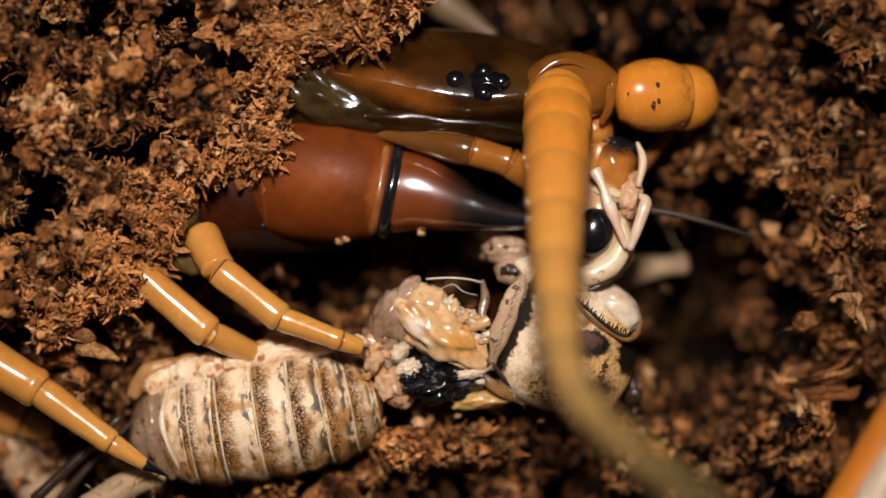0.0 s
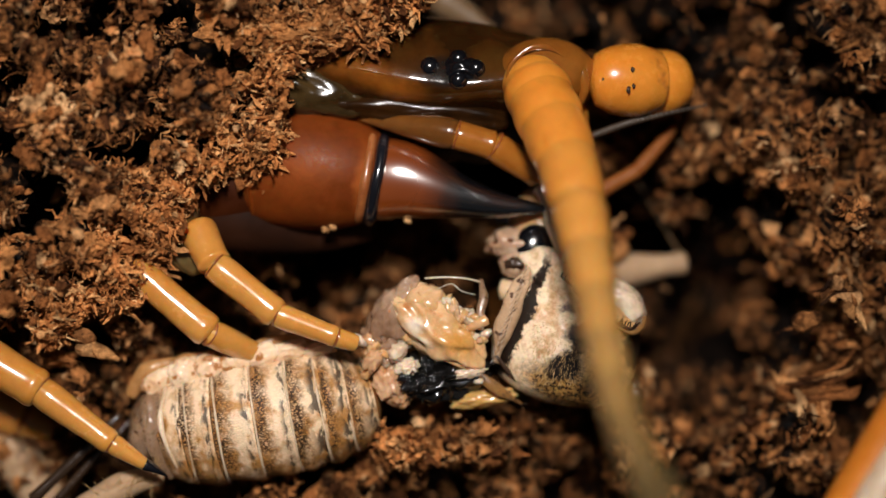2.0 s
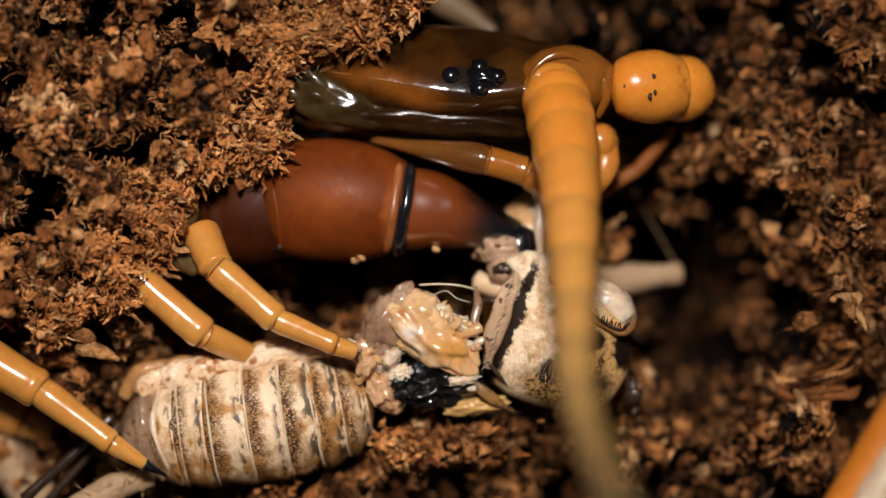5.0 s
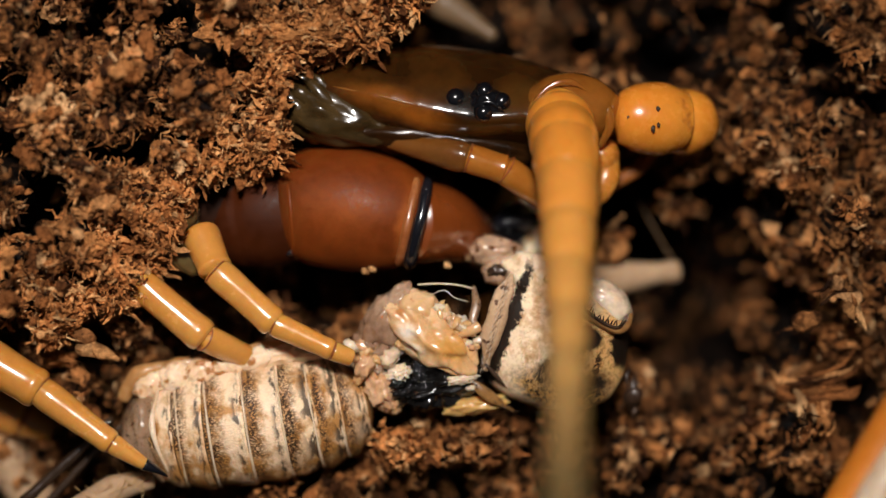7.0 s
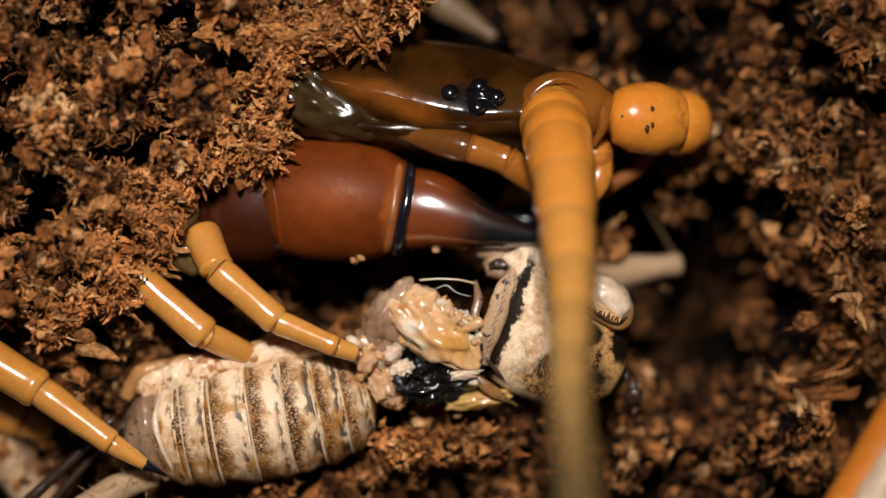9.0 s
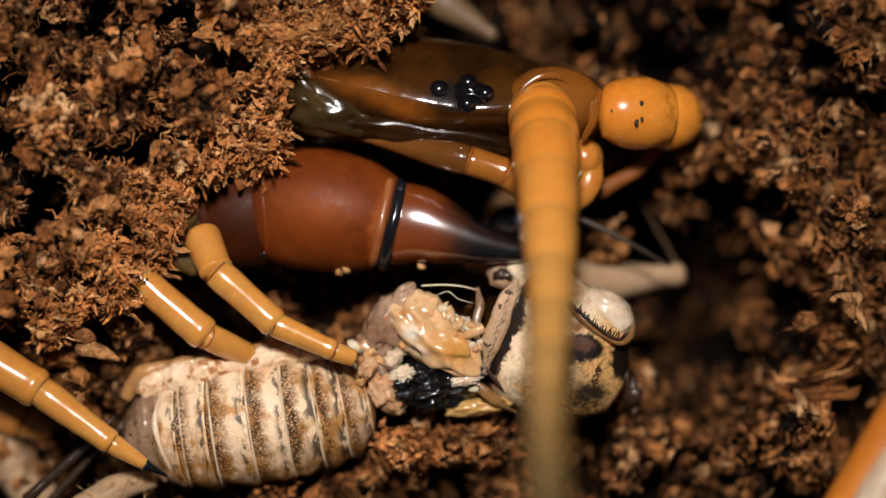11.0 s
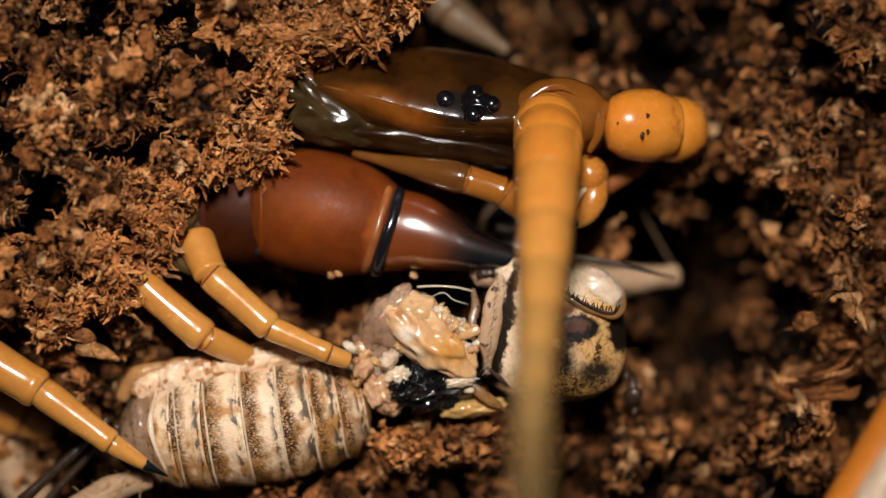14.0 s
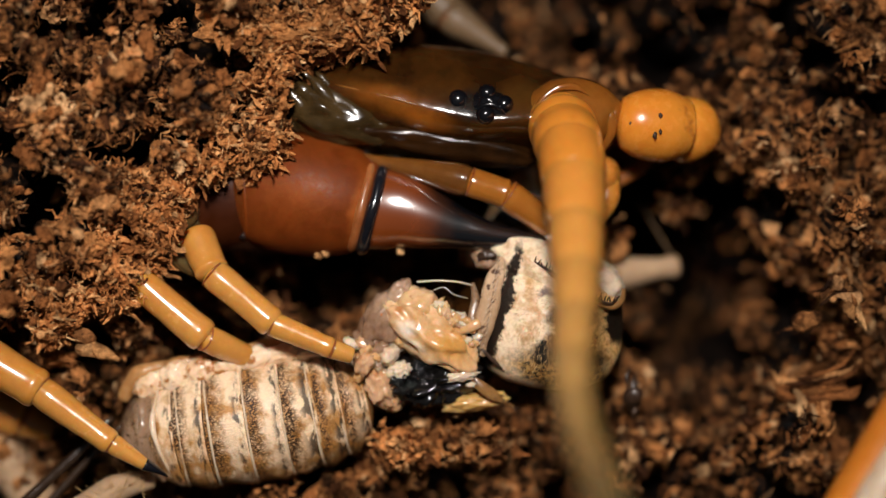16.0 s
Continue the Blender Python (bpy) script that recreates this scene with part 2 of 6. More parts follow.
def fang_skin():
    m, nt, b = nodes_of("fang_chitin")
    tc = nt.nodes.new("ShaderNodeTexCoord")
    sep = nt.nodes.new("ShaderNodeSeparateXYZ")
    nt.links.new(tc.outputs["Object"], sep.inputs[0])
    mp = nt.nodes.new("ShaderNodeMapRange")
    mp.inputs[1].default_value, mp.inputs[2].default_value = 0.0, 0.0085
    nz = tex(nt, 700, 4)
    ad = nt.nodes.new("ShaderNodeMath")
    ad.operation = "MULTIPLY_ADD"
    ad.inputs[1].default_value = 0.0012
    nt.links.new(nz.outputs["Fac"], ad.inputs[0])
    nt.links.new(sep.outputs[0], ad.inputs[2])
    nt.links.new(ad.outputs[0], mp.inputs[0])
    r = ramp(nt, mp.outputs[0], [(0.0, (0.22, 0.048, 0.007)), (0.36, (0.17, 0.036, 0.006)), (0.50, (0.03, 0.010, 0.005)), (0.60, (0.003, 0.003, 0.004))])
    nt.links.new(r.outputs[0], b.inputs["Base Color"])
    b.inputs["Roughness"].default_value = 0.25
    b.inputs["Specular IOR Level"].default_value = 0.35
    b.inputs["Coat Weight"].default_value, b.inputs["Coat Roughness"].default_value = 1.0, 0.19
    b.inputs["Coat IOR"].default_value = 2.3
    return m


def banded(name, light, mid, dark, bars=0.49, bar_from=(0.62, 0.74)):
    """Cricket plates: cream with golden speckles and dark bars; u runs along the body, v round it."""
    m, nt, b = nodes_of(name)
    uv = nt.nodes.new("ShaderNodeUVMap")
    sep = nt.nodes.new("ShaderNodeSeparateXYZ")
    wob = tex(nt, 1400, 4, 0.65)
    wv = nt.nodes.new("ShaderNodeVectorMath")
    wv.operation = "MULTIPLY_ADD"
    wv.inputs[1].default_value = (0.34, 0, 0)
    sub = nt.nodes.new("ShaderNodeVectorMath")
    sub.operation = "SUBTRACT"
    sub.inputs[1].default_value = (0.17, 0, 0)
    nt.links.new(wob.outputs["Color"], wv.inputs[0])
    nt.links.new(uv.outputs[0], wv.inputs[2])
    nt.links.new(wv.outputs[0], sub.inputs[0])
    nt.links.new(sub.outputs[0], sep.inputs[0])
    cloud = tex(nt, 700, 4, 0.6)
    # streaks that run round the body
    mp = nt.nodes.new("ShaderNodeMapping")
    mp.inputs["Scale"].default_value = (5, 24, 1)
    oi = nt.nodes.new("ShaderNodeObjectInfo")
    sc = nt.nodes.new("ShaderNodeMath")
    sc.operation = "MULTIPLY"
    sc.inputs[1].default_value = 40
    nt.links.new(oi.outputs["Random"], sc.inputs[0])
    cb = nt.nodes.new("ShaderNodeCombineXYZ")
    nt.links.new(sc.outputs[0], cb.inputs[2])
    nt.links.new(cb.outputs[0], mp.inputs["Location"])
    nt.links.new(uv.outputs[0], mp.inputs["Vector"])
    streak = nt.nodes.new("ShaderNodeTexNoise")
    streak.inputs["Scale"].default_value, streak.inputs["Detail"].default_value = 1.0, 4
    nt.links.new(mp.outputs[0], streak.inputs["Vector"])
    mq = nt.nodes.new("ShaderNodeMapping")
    mq.inputs["Scale"].default_value = (17, 210, 1)
    nt.links.new(cb.outputs[0], mq.inputs["Location"])
    nt.links.new(uv.outputs[0], mq.inputs["Vector"])
    fine = nt.nodes.new("ShaderNodeTexNoise")
    fine.inputs["Scale"].default_value, fine.inputs["Detail"].default_value = 1.0, 3
    nt.links.new(mq.outputs[0], fine.inputs["Vector"])
    base = ramp(nt, cloud.outputs["Fac"], [(0.40, mid), (0.54, light)]).outputs[0]
    sv = nt.nodes.new("ShaderNodeSeparateXYZ")
    nt.links.new(uv.outputs[0], sv.inputs[0])
    # brown streaks darken the lower flank, its shading put into the colour
    low = ramp(nt, sv.outputs[1], [(0.05, (0.95, 0.95, 0.95)), (0.24, (0, 0, 0))]).outputs[0]
    low = mix(nt, 1.0, low, ramp(nt, streak.outputs["Fac"], [(0.40, (0.35, 0.35, 0.35)), (0.55, (1, 1, 1))]).outputs[0], "MULTIPLY")
    base = mix(nt, low, base, (0.30, 0.125, 0.03))
    sp = ramp(nt, fine.outputs["Fac"], [(0.40, (0.0, 0.0, 0.0)), (0.51, (1, 1, 1))]).outputs[0]
    prof = ramp(nt, sep.outputs[0], [(0.0, (1, 1, 1)), (0.26, (1, 1, 1)), (0.46, (0.30, 0.30, 0.30)), (0.55, (0.05, 0.05, 0.05)), (0.74, (0.2, 0.2, 0.2)), (0.88, (0.5, 0.5, 0.5)), (0.94, (0, 0, 0))]).outputs[0]
    wash = ramp(nt, sep.outputs[0], [(0.0, (0.95, 0.95, 0.95)), (0.28, (0.75, 0.75, 0.75)), (0.50, (0, 0, 0))]).outputs[0]
    base = mix(nt, mix(nt, 1.0, wash, ramp(nt, cloud.outputs["Fac"], [(0.42, (1, 1, 1)), (0.66, (0.5, 0.5, 0.5))]).outputs[0], "MULTIPLY"), base, (0.46, 0.20, 0.050))
    st = ramp(nt, streak.outputs["Fac"], [(0.36, (0.45, 0.45, 0.45)), (0.52, (1, 1, 1))]).outputs[0]
    f = mix(nt, 1.0, mix(nt, 1.0, prof, sp, "MULTIPLY"), st, "MULTIPLY")
    base = mix(nt, f, base, (0.040, 0.018, 0.006))
    bar = ramp(nt, sep.outputs[0], [(bar_from[0], (0, 0, 0)), (bar_from[1], (1, 1, 1)), (0.86, (1, 1, 1)), (0.91, (0, 0, 0))]).outputs[0]
    pf = ramp(nt, streak.outputs["Fac"], [(bars, (0, 0, 0)), (bars + 0.07, (0.85, 0.85, 0.85))]).outputs[0]
    base = mix(nt, mix(nt, 1.0, bar, pf, "MULTIPLY"), base, dark)
    nt.links.new(base, b.inputs["Base Color"])
    b.inputs["Roughness"].default_value = 0.42
    b.inputs["Coat Weight"].default_value, b.inputs["Coat Roughness"].default_value = 0.10, 0.3
    b.inputs["Specular IOR Level"].default_value = 0.25
    b.inputs["Subsurface Weight"].default_value, b.inputs["Subsurface Scale"].default_value = 0.2, 0.0003
    bump(nt, b, fine.outputs["Fac"], 0.9, 0.00006)
    return m


M_plate = banded("cricket_plate", (0.91, 0.67, 0.45), (0.54, 0.27, 0.085), (0.024, 0.014, 0.009), 0.53)
M_plate_dark = banded("cricket_plate_dark", (0.88, 0.64, 0.41), (0.48, 0.23, 0.07), (0.018, 0.012, 0.009), 0.44, (0.48, 0.64))


# ---- mesh tools (millimetres, relative to the plane of focus) ----
def V(p):
    return Vector(p)


def spline(pts, n):
    """n points along a smooth line through pts."""
    pts = [V(p) for p in pts]
    q = [pts[0] * 2 - pts[1]] + pts + [pts[-1] * 2 - pts[-2]]
    out = []
    for i in range(n):
        s = i / (n - 1) * (len(pts) - 1)
        k = min(int(s), len(pts) - 2)
        f = s - k
        a, b, c, d = q[k:k + 4]
        out.append(0.5 * (2 * b + (c - a) * f + (2 * a - 5 * b + 4 * c - d) * f * f + (3 * b - a - 3 * c + d) * f ** 3))
    return out


def lerp_list(vals, n):
    return [p[0] for p in spline([(v, 0, 0) for v in vals], n)]


def tube(pts, radii, sides=18, rings=24, flat=1.0, creases=(), lump=0.0, seed=0, caps=True, smooth=True):
    """A round limb along pts; flat squeezes its height. creases: (place 0..1, depth, width). UV: u along, v round."""
    bm = bmesh.new()
    uvl = bm.loops.layers.uv.new("UVMap")
    line, rad = spline(pts, rings), lerp_list(radii, rings)
    loops = []
    for i, (p, r) in enumerate(zip(line, rad)):
        t = (line[min(i + 1, rings - 1)] - line[max(i - 1, 0)]).normalized()
        side = t.cross(Vector((0, 0, 1)))
        side = side.normalized() if side.length > 0.05 else Vector((1, 0, 0))
        up = side.cross(t).normalized()
        f = i / (rings - 1)
        for c, depth, width in creases:
            r = r * (1 - depth * math.exp(-((f - c) / width) ** 2))
        r = max(r, 0.004)
        ring = []
        for k in range(sides):
            a = 2 * math.pi * k / sides
            d = side * math.cos(a) + up * (math.sin(a) * flat)
            q = p + d * r
            if lump:
                q = q + d * (lump * noise.noise(q * 0.9 + Vector((seed * 7.1, 0, 0))))
            ring.append(bm.verts.new(q))
        loops.append(ring)
    for i in range(rings - 1):
        for k in range(sides):
            j = (k + 1) % sides
            fc = bm.faces.new((loops[i][k], loops[i][j], loops[i + 1][j], loops[i + 1][k]))
            fc.smooth = smooth
            for lp, (uu, vv) in zip(fc.loops, ((i, k), (i, k + 1), (i + 1, k + 1), (i + 1, k))):
                lp[uvl].uv = (uu / (rings - 1), vv / sides)
    if caps:
        for ring, s, t in ((loops[0], -1, line[0] - line[1]), (loops[-1], 1, line[-1] - line[-2])):
            c = sum((v.co for v in ring), Vector()) / sides
            rr = (ring[0].co - c).length
            tip = bm.verts.new(c + t.normalized() * rr * 0.35)
            for k in range(sides):
                a, b = ring[k], ring[(k + 1) % sides]
                fc = bm.faces.new((b, a, tip) if s < 0 else (a, b, tip))
                fc.smooth = smooth
    bmesh.ops.recalc_face_normals(bm, faces=bm.faces)
    return bm


def blob(c, r, lump=0.15, freq=1.0, seed=0, sub=3, turn=0, square=2.0):
    """A rounded lump with radii r about c; square above 2 gives it corners."""
    bm = bmesh.new()
    bmesh.ops.create_icosphere(bm, subdivisions=sub, radius=1)
    m = Euler((0, 0, radians(turn))).to_matrix()
    r = V(r) if not isinstance(r, (int, float)) else Vector((r, r, r))
    for v in bm.verts:
        d = v.co.normalized()
        k = 1 + lump * (noise.noise(d * freq * 1.7 + Vector((seed * 3.7, seed, 0))) + 0.25 * noise.noise(d * freq * 3.5 + Vector((seed, 5, 0))))
        h = math.hypot(d.x, d.y)
        q = h / max(1e-6, (abs(d.x) ** square + abs(d.y) ** square) ** (1 / square)) if h > 1e-4 else 1
        v.co = V(c) + m @ Vector((d.x * r.x * q, d.y * r.y * q, d.z * r.z)) * k
    for f in bm.faces:
        f.smooth = True
    return bm


def joined(*bms):
    out = bmesh.new()
    for b in bms:
        me = bpy.data.meshes.new("tmp")
        b.to_mesh(me)
        b.free()
        out.from_mesh(me)
        bpy.data.meshes.remove(me)
    return out


def to_mesh(name, bm, material, origin):
    for v in bm.verts:
        v.co = (v.co - V(origin)) * MM
    me = bpy.data.meshes.new(name)
    bm.to_mesh(me)
    bm.free()
    me.materials.append(material)
    return me


def thing(name, at, label, category, **kw):
    ob = new(name)
    ob.empty_display_size = 0.002
    ORG[ob] = V(at)
    ob.location = (V(at) + Z0) * MM
    return tagged(ob, label, category, **kw)


def part(name, bm, material, parent, label="", origin=None):
    o = V(origin) if origin else ORG[parent].copy()
    ob = new(name, to_mesh(name, bm, material, o))
    ob.parent = parent
    ORG[ob] = o
    ob.location = (o - ORG[parent]) * MM
    return tagged(ob, label)


def whole(name, bm, material, at, label, category, **kw):
    ob = new(name, to_mesh(name, bm, material, at))
    ORG[ob] = V(at)
    ob.location = (V(at) + Z0) * MM
    return tagged(ob, label, category, **kw)


# ---- the soil ----
OVERHANG = [(-32.16, 22.84), (2.06, 22.84), (-0.38, 13.06), (-2.28, 11.30), (-3.91, 10.08), (-7.71, 9.48), (-8.85, 8.58), (-8.47, 6.55), (-8.26, 5.19),
            (-8.94, 3.88), (-10.02, 4.24), (-12.82, 3.23), (-13.53, 1.11), (-14.18, -0.79), (-15.05, -2.01), (-17.22, -2.28), (-19.67, -4.45), (-32.16, -5.95)]
PIT = [(8.99, 3.61), (11.82, 7.49), (14.51, 7.20), (16.30, 4.51), (17.80, 3.02), (17.65, 0.03), (16.75, -2.36), (15.26, -4.75), (12.87, -5.94), (10.93, -6.69), (8.54, -6.24), (10.63, -3.55), (7.94, 0.03), (5.26, 1.82), (-2.51, 4.21), (-4.00, -2.36), (-9.38, -0.87), (-9.08, 4.21), (3.46, 5.70)]
LEVELS = [((3.41, 11.21), -8.5), ((11.65, 11.50), -7.0), ((20.74, 11.03), -3.6), ((15.41, 1.22), -10.5), ((19.40, 1.16), -0.8), ((10.93, 4.21), -8.5), ((20.09, -4.46), -1.5),
          ((17.42, 6.25), -1.0), ((15.57, 5.73), -2.2), ((14.11, -3.53), -8.0), ((14.36, -6.92), -7.0), ((17.97, -9.28), -3.0), ((13.18, -11.57), -3.6), ((7.64, -10.89), -3.4), ((0.46, -10.89), -3.0), ((-5.29, -12.62), -3.6), ((-11.29, -9.38), -5.2), ((-4.00, -1.76), -7.5),
          ((-10.71, -2.91), -5.2), ((-17.49, -5.18), -3.0), ((-21.29, -11.73), -6.5), ((4.88, -4.68), -5.8), ((4.96, -0.27), -8.5), ((-5.49, 7.20), -7.5), ((9.36, -1.16), -8)]


# This stretch is sunk and thinned; the near-black ground makes it dim.
DIM = [(-1.5, 15.32), (13.71, 15.32), (14.29, 11.21), (14.88, 9.15), (10.76, 8.85), (6.35, 10.32), (-1.0, 9.8)]
# ridges of matted peat that stand up in the hollow: (points, height)
RIDGES = [([(14.83, 8.36), (13.84, 6.40), (13.06, 4.95), (11.76, 3.07)], -3.0), ([(12.39, 12.10), (13.10, 10.66), (13.53, 9.51)], -3.2), ([(7.99, 11.90), (8.43, 10.60)], -5.0),
          ([(17.00, 3.00), (17.57, 1.16), (18.27, -0.82)], -0.4), ([(15.44, 5.26), (17.42, 5.06), (18.56, 4.55)], -0.2)]


def inside(u, v, edge):
    """Signed distance to the edge of a stretch of ground, positive within."""
    n = len(edge)
    hit = np.zeros(u.shape, bool)
    dist = np.full(u.shape, 1e9)
    for i in range(n):
        (x0, y0), (x1, y1) = edge[i], edge[(i + 1) % n]
        cross = ((y0 > v) != (y1 > v)) & (u < (x1 - x0) * (v - y0) / (y1 - y0 + 1e-12) + x0)
        hit ^= cross
        ex, ey = x1 - x0, y1 - y0
        s = np.clip(((u - x0) * ex + (v - y0) * ey) / (ex * ex + ey * ey), 0, 1)
        dist = np.minimum(dist, np.hypot(u - x0 - s * ex, v - y0 - s * ey))
    return np.where(hit, dist, -dist)


def wave(u, v, step, seed):
    """Smooth random hills with that spacing."""
    rng = np.random.RandomState(seed)
    g = rng.rand(64, 64)
    x, y = u / step + 1000.3, v / step + 1000.7
    i, j = np.floor(x).astype(int), np.floor(y).astype(int)
    f, h = x - i, y - j
    f, h = f * f * (3 - 2 * f), h * h * (3 - 2 * h)
    a, b = g[i % 64, j % 64], g[(i + 1) % 64, j % 64]
    c, d = g[i % 64, (j + 1) % 64], g[(i + 1) % 64, (j + 1) % 64]
    return (a * (1 - f) + b * f) * (1 - h) + (c * (1 - f) + d * f) * h - 0.5


def clods(u, v, step, seed):
    """Rounded domes with deep clefts between, 0 in a cleft to 1 on top."""
    rng = np.random.RandomState(seed)
    gx, gy, gr = rng.rand(64, 64), rng.rand(64, 64), rng.uniform(0.55, 1.0, (64, 64))
    x, y = u / step + 1000.0, v / step + 1000.0
    i, j = np.floor(x).astype(int), np.floor(y).astype(int)
    best = np.zeros(u.shape)
    for a in (-1, 0, 1):
        for b in (-1, 0, 1):
            p, q = (i + a) % 64, (j + b) % 64
            d = np.hypot(i + a + gx[p, q] - x, j + b + gy[p, q] - y)
            best = np.maximum(best, gr[p, q] * np.sqrt(np.clip(1 - (d / 0.72) ** 2, 0, 1)))
    return best


def cleft(u, v, level=0.34):
    """1 in the black gaps between clods, 0 on them."""
    return np.clip((level - clods(u, v, 2.6, 53) + 0.5 * wave(u, v, 0.8, 56)) / 0.2, 0, 1)


def height(u, v):
    num, den = np.zeros(u.shape), np.zeros(u.shape)
    for (a, b), h in LEVELS:
        w = 1 / ((u - a) ** 2 + (v - b) ** 2 + 1.5) ** 1.6
        num += w * h
        den += w
    base = num / den + 4.2 * wave(u, v, 3.6, 1) + 2.2 * wave(u, v, 1.5, 2) + 0.8 * wave(u, v, 0.7, 3)
    p = inside(u, v, PIT) + 1.6 * wave(u, v, 1.3, 41)
    base = base + 2.2 * clods(u, v, 2.6, 53) + 0.9 * clods(u, v, 1.0, 52) - 1.6 - 9.0 * np.clip((p + 0.2) / 1.2, 0, 1)
    base = base - 4.0 * np.clip(inside(u, v, DIM) / 1.5, 0, 1)
    for line, top in RIDGES:
        away = np.full(u.shape, 1e9)
        for (x0, y0), (x1, y1) in zip(line, line[1:]):
            f = np.clip(((u - x0) * (x1 - x0) + (v - y0) * (y1 - y0)) / ((x1 - x0) ** 2 + (y1 - y0) ** 2), 0, 1)
            away = np.minimum(away, np.hypot(u - x0 - f * (x1 - x0), v - y0 - f * (y1 - y0)))
        away = away + 0.9 * wave(u, v, 0.9, 61)
        base = np.maximum(base, top - 1.5 - 2.2 * np.clip(away, 0, 9) ** 2 + 1.6 * clods(u, v, 1.0, 52) + 1.4 * wave(u, v, 0.6, 62))
    s = inside(u, v, OVERHANG) - 0.45 + 0.9 * wave(u, v, 1.1, 7) + 0.5 * wave(u, v, 0.5, 9)
    k = np.clip((s + 0.1) / 0.9, 0, 1)
    top = -0.6 + 0.26 * np.clip(s, 0, 8) + 2.2 * wave(u, v, 4.5, 4) + 2.8 * clods(u, v, 2.6, 53) + 1.4 * clods(u, v, 1.1, 54) - 0.6 * np.exp(-np.clip(s, 0, 9))
    return base * (1 - k) + np.maximum(top, base) * k - np.where(k > 0.5, 4.6 * cleft(u, v, 0.60) * np.clip((s - 1.0) / 0.8, 0, 1), 3.8 * cleft(u, v, 0.58))


def mesh_from(name, verts, faces_flat, corners, material, smooth=True):
    me = bpy.data.meshes.new(name)
    nf = len(faces_flat) // corners
    me.vertices.add(len(verts))
    me.vertices.foreach_set("co", (verts * MM).astype(np.float32).ravel())
    me.loops.add(len(faces_flat))
    me.loops.foreach_set("vertex_index", faces_flat.astype(np.int32))
    me.polygons.add(nf)
    me.polygons.foreach_set("loop_start", np.arange(0, nf * corners, corners, dtype=np.int32))
    me.polygons.foreach_set("use_smooth", np.full(nf, smooth))
    me.update(calc_edges=True)
    me.materials.append(material)
    return me


def ground():
    x = np.concatenate([np.linspace(-119.5, -36, 40), np.linspace(-34, 34, 300), np.linspace(36, 119.5, 40)])
    y = np.concatenate([np.linspace(-89.5, -26, 30), np.linspace(-24, 24, 200), np.linspace(26, 89.5, 30)])
    nu, nv = len(x), len(y)
    u, v = np.meshgrid(x, y, indexing="ij")
    h = height(u, v) - 1.5
    verts = np.stack([u, v, h], -1).reshape(-1, 3)
    i, j = np.meshgrid(np.arange(nu - 1), np.arange(nv - 1), indexing="ij")
    q = (i * nv + j).ravel()
    faces = np.stack([q, q + nv, q + nv + 1, q + 1], -1).ravel()
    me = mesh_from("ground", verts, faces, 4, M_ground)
    ob = new("ground", me)
    ob.location = Z0 * MM
    tagged(ob, "peat soil with hollows and a crumbling bank, hollow shade in its colour", "soil", kind="structure")


def scatter(count, rng, half=(25.5, 15.5)):
    """Spots on the soil, thicker on steep faces, with the slope's own direction."""
    n = count * 4
    u, v = rng.uniform(-half[0], half[0], n), rng.uniform(-half[1], half[1], n)
    e = 0.12
    h = height(u, v)
    gx, gy = (height(u + e, v) - h) / e, (height(u, v + e) - h) / e
    steep = np.sqrt(1 + gx * gx + gy * gy)
    # fewer pieces in pit, DIM, clefts and at the right bare the near-black ground
    keep = rng.rand(n) < np.clip(steep / 3.0, 0.2, 1) * np.where((inside(u, v, PIT) > 0.4) & (h < -8), 0.12, 1.0) * np.where(inside(u, v, DIM) > 0, 0.22, 1.0) * np.where((u > 8) & (v > 5.5), 0.6, 1.0) * np.where((u > 10) & (u < 17.5) & (v < -3.5), 0.6, 1.0) * (1 - 0.9 * np.where(inside(u, v, OVERHANG) > 0.5, cleft(u, v, 0.60) * (inside(u, v, OVERHANG) > 1.4), cleft(u, v, 0.58)))
    u, v, h = (a[keep][:count] for a in (u, v, h))
    return np.stack([u, v, h + rng.normal(0, 0.2, len(u)) - rng.exponential(0.45, len(u))], -1)


def turns(n, rng):
    """n random rotation matrices."""
    q = rng.normal(size=(n, 4))
    q /= np.linalg.norm(q, axis=1)[:, None]
    w, x, y, z = q.T
    return np.stack([1 - 2 * (y * y + z * z), 2 * (x * y - z * w), 2 * (x * z + y * w),
                     2 * (x * y + z * w), 1 - 2 * (x * x + z * z), 2 * (y * z - x * w),
                     2 * (x * z - y * w), 2 * (y * z + x * w), 1 - 2 * (x * x + y * y)], -1).reshape(n, 3, 3)


def spread(name, protos, places, sizes, rng, material, label, category):
    """Many small pieces, joined: each a turned copy of one of the protos."""
    vs, fs, off = [], [], 0
    pick = rng.randint(0, len(protos), len(places))
    rot = turns(len(places), rng)
    for k, (pv, pf) in enumerate(protos):
        sel = np.where(pick == k)[0]
        co = np.einsum("nij,vj->nvi", rot[sel], pv) * sizes[sel][:, None, None] + places[sel][:, None, :]
        vs.append(co.reshape(-1, 3))
        idx = pf[None] + (np.arange(len(sel)) * len(pv))[:, None, None] + off
        fs.append(idx.reshape(-1))
        off += len(sel) * len(pv)
    ob = new(name, mesh_from(name, np.concatenate(vs), np.concatenate(fs), 3, material, False))
    ob.location = Z0 * MM
    return tagged(ob, label, category, kind="stuff")


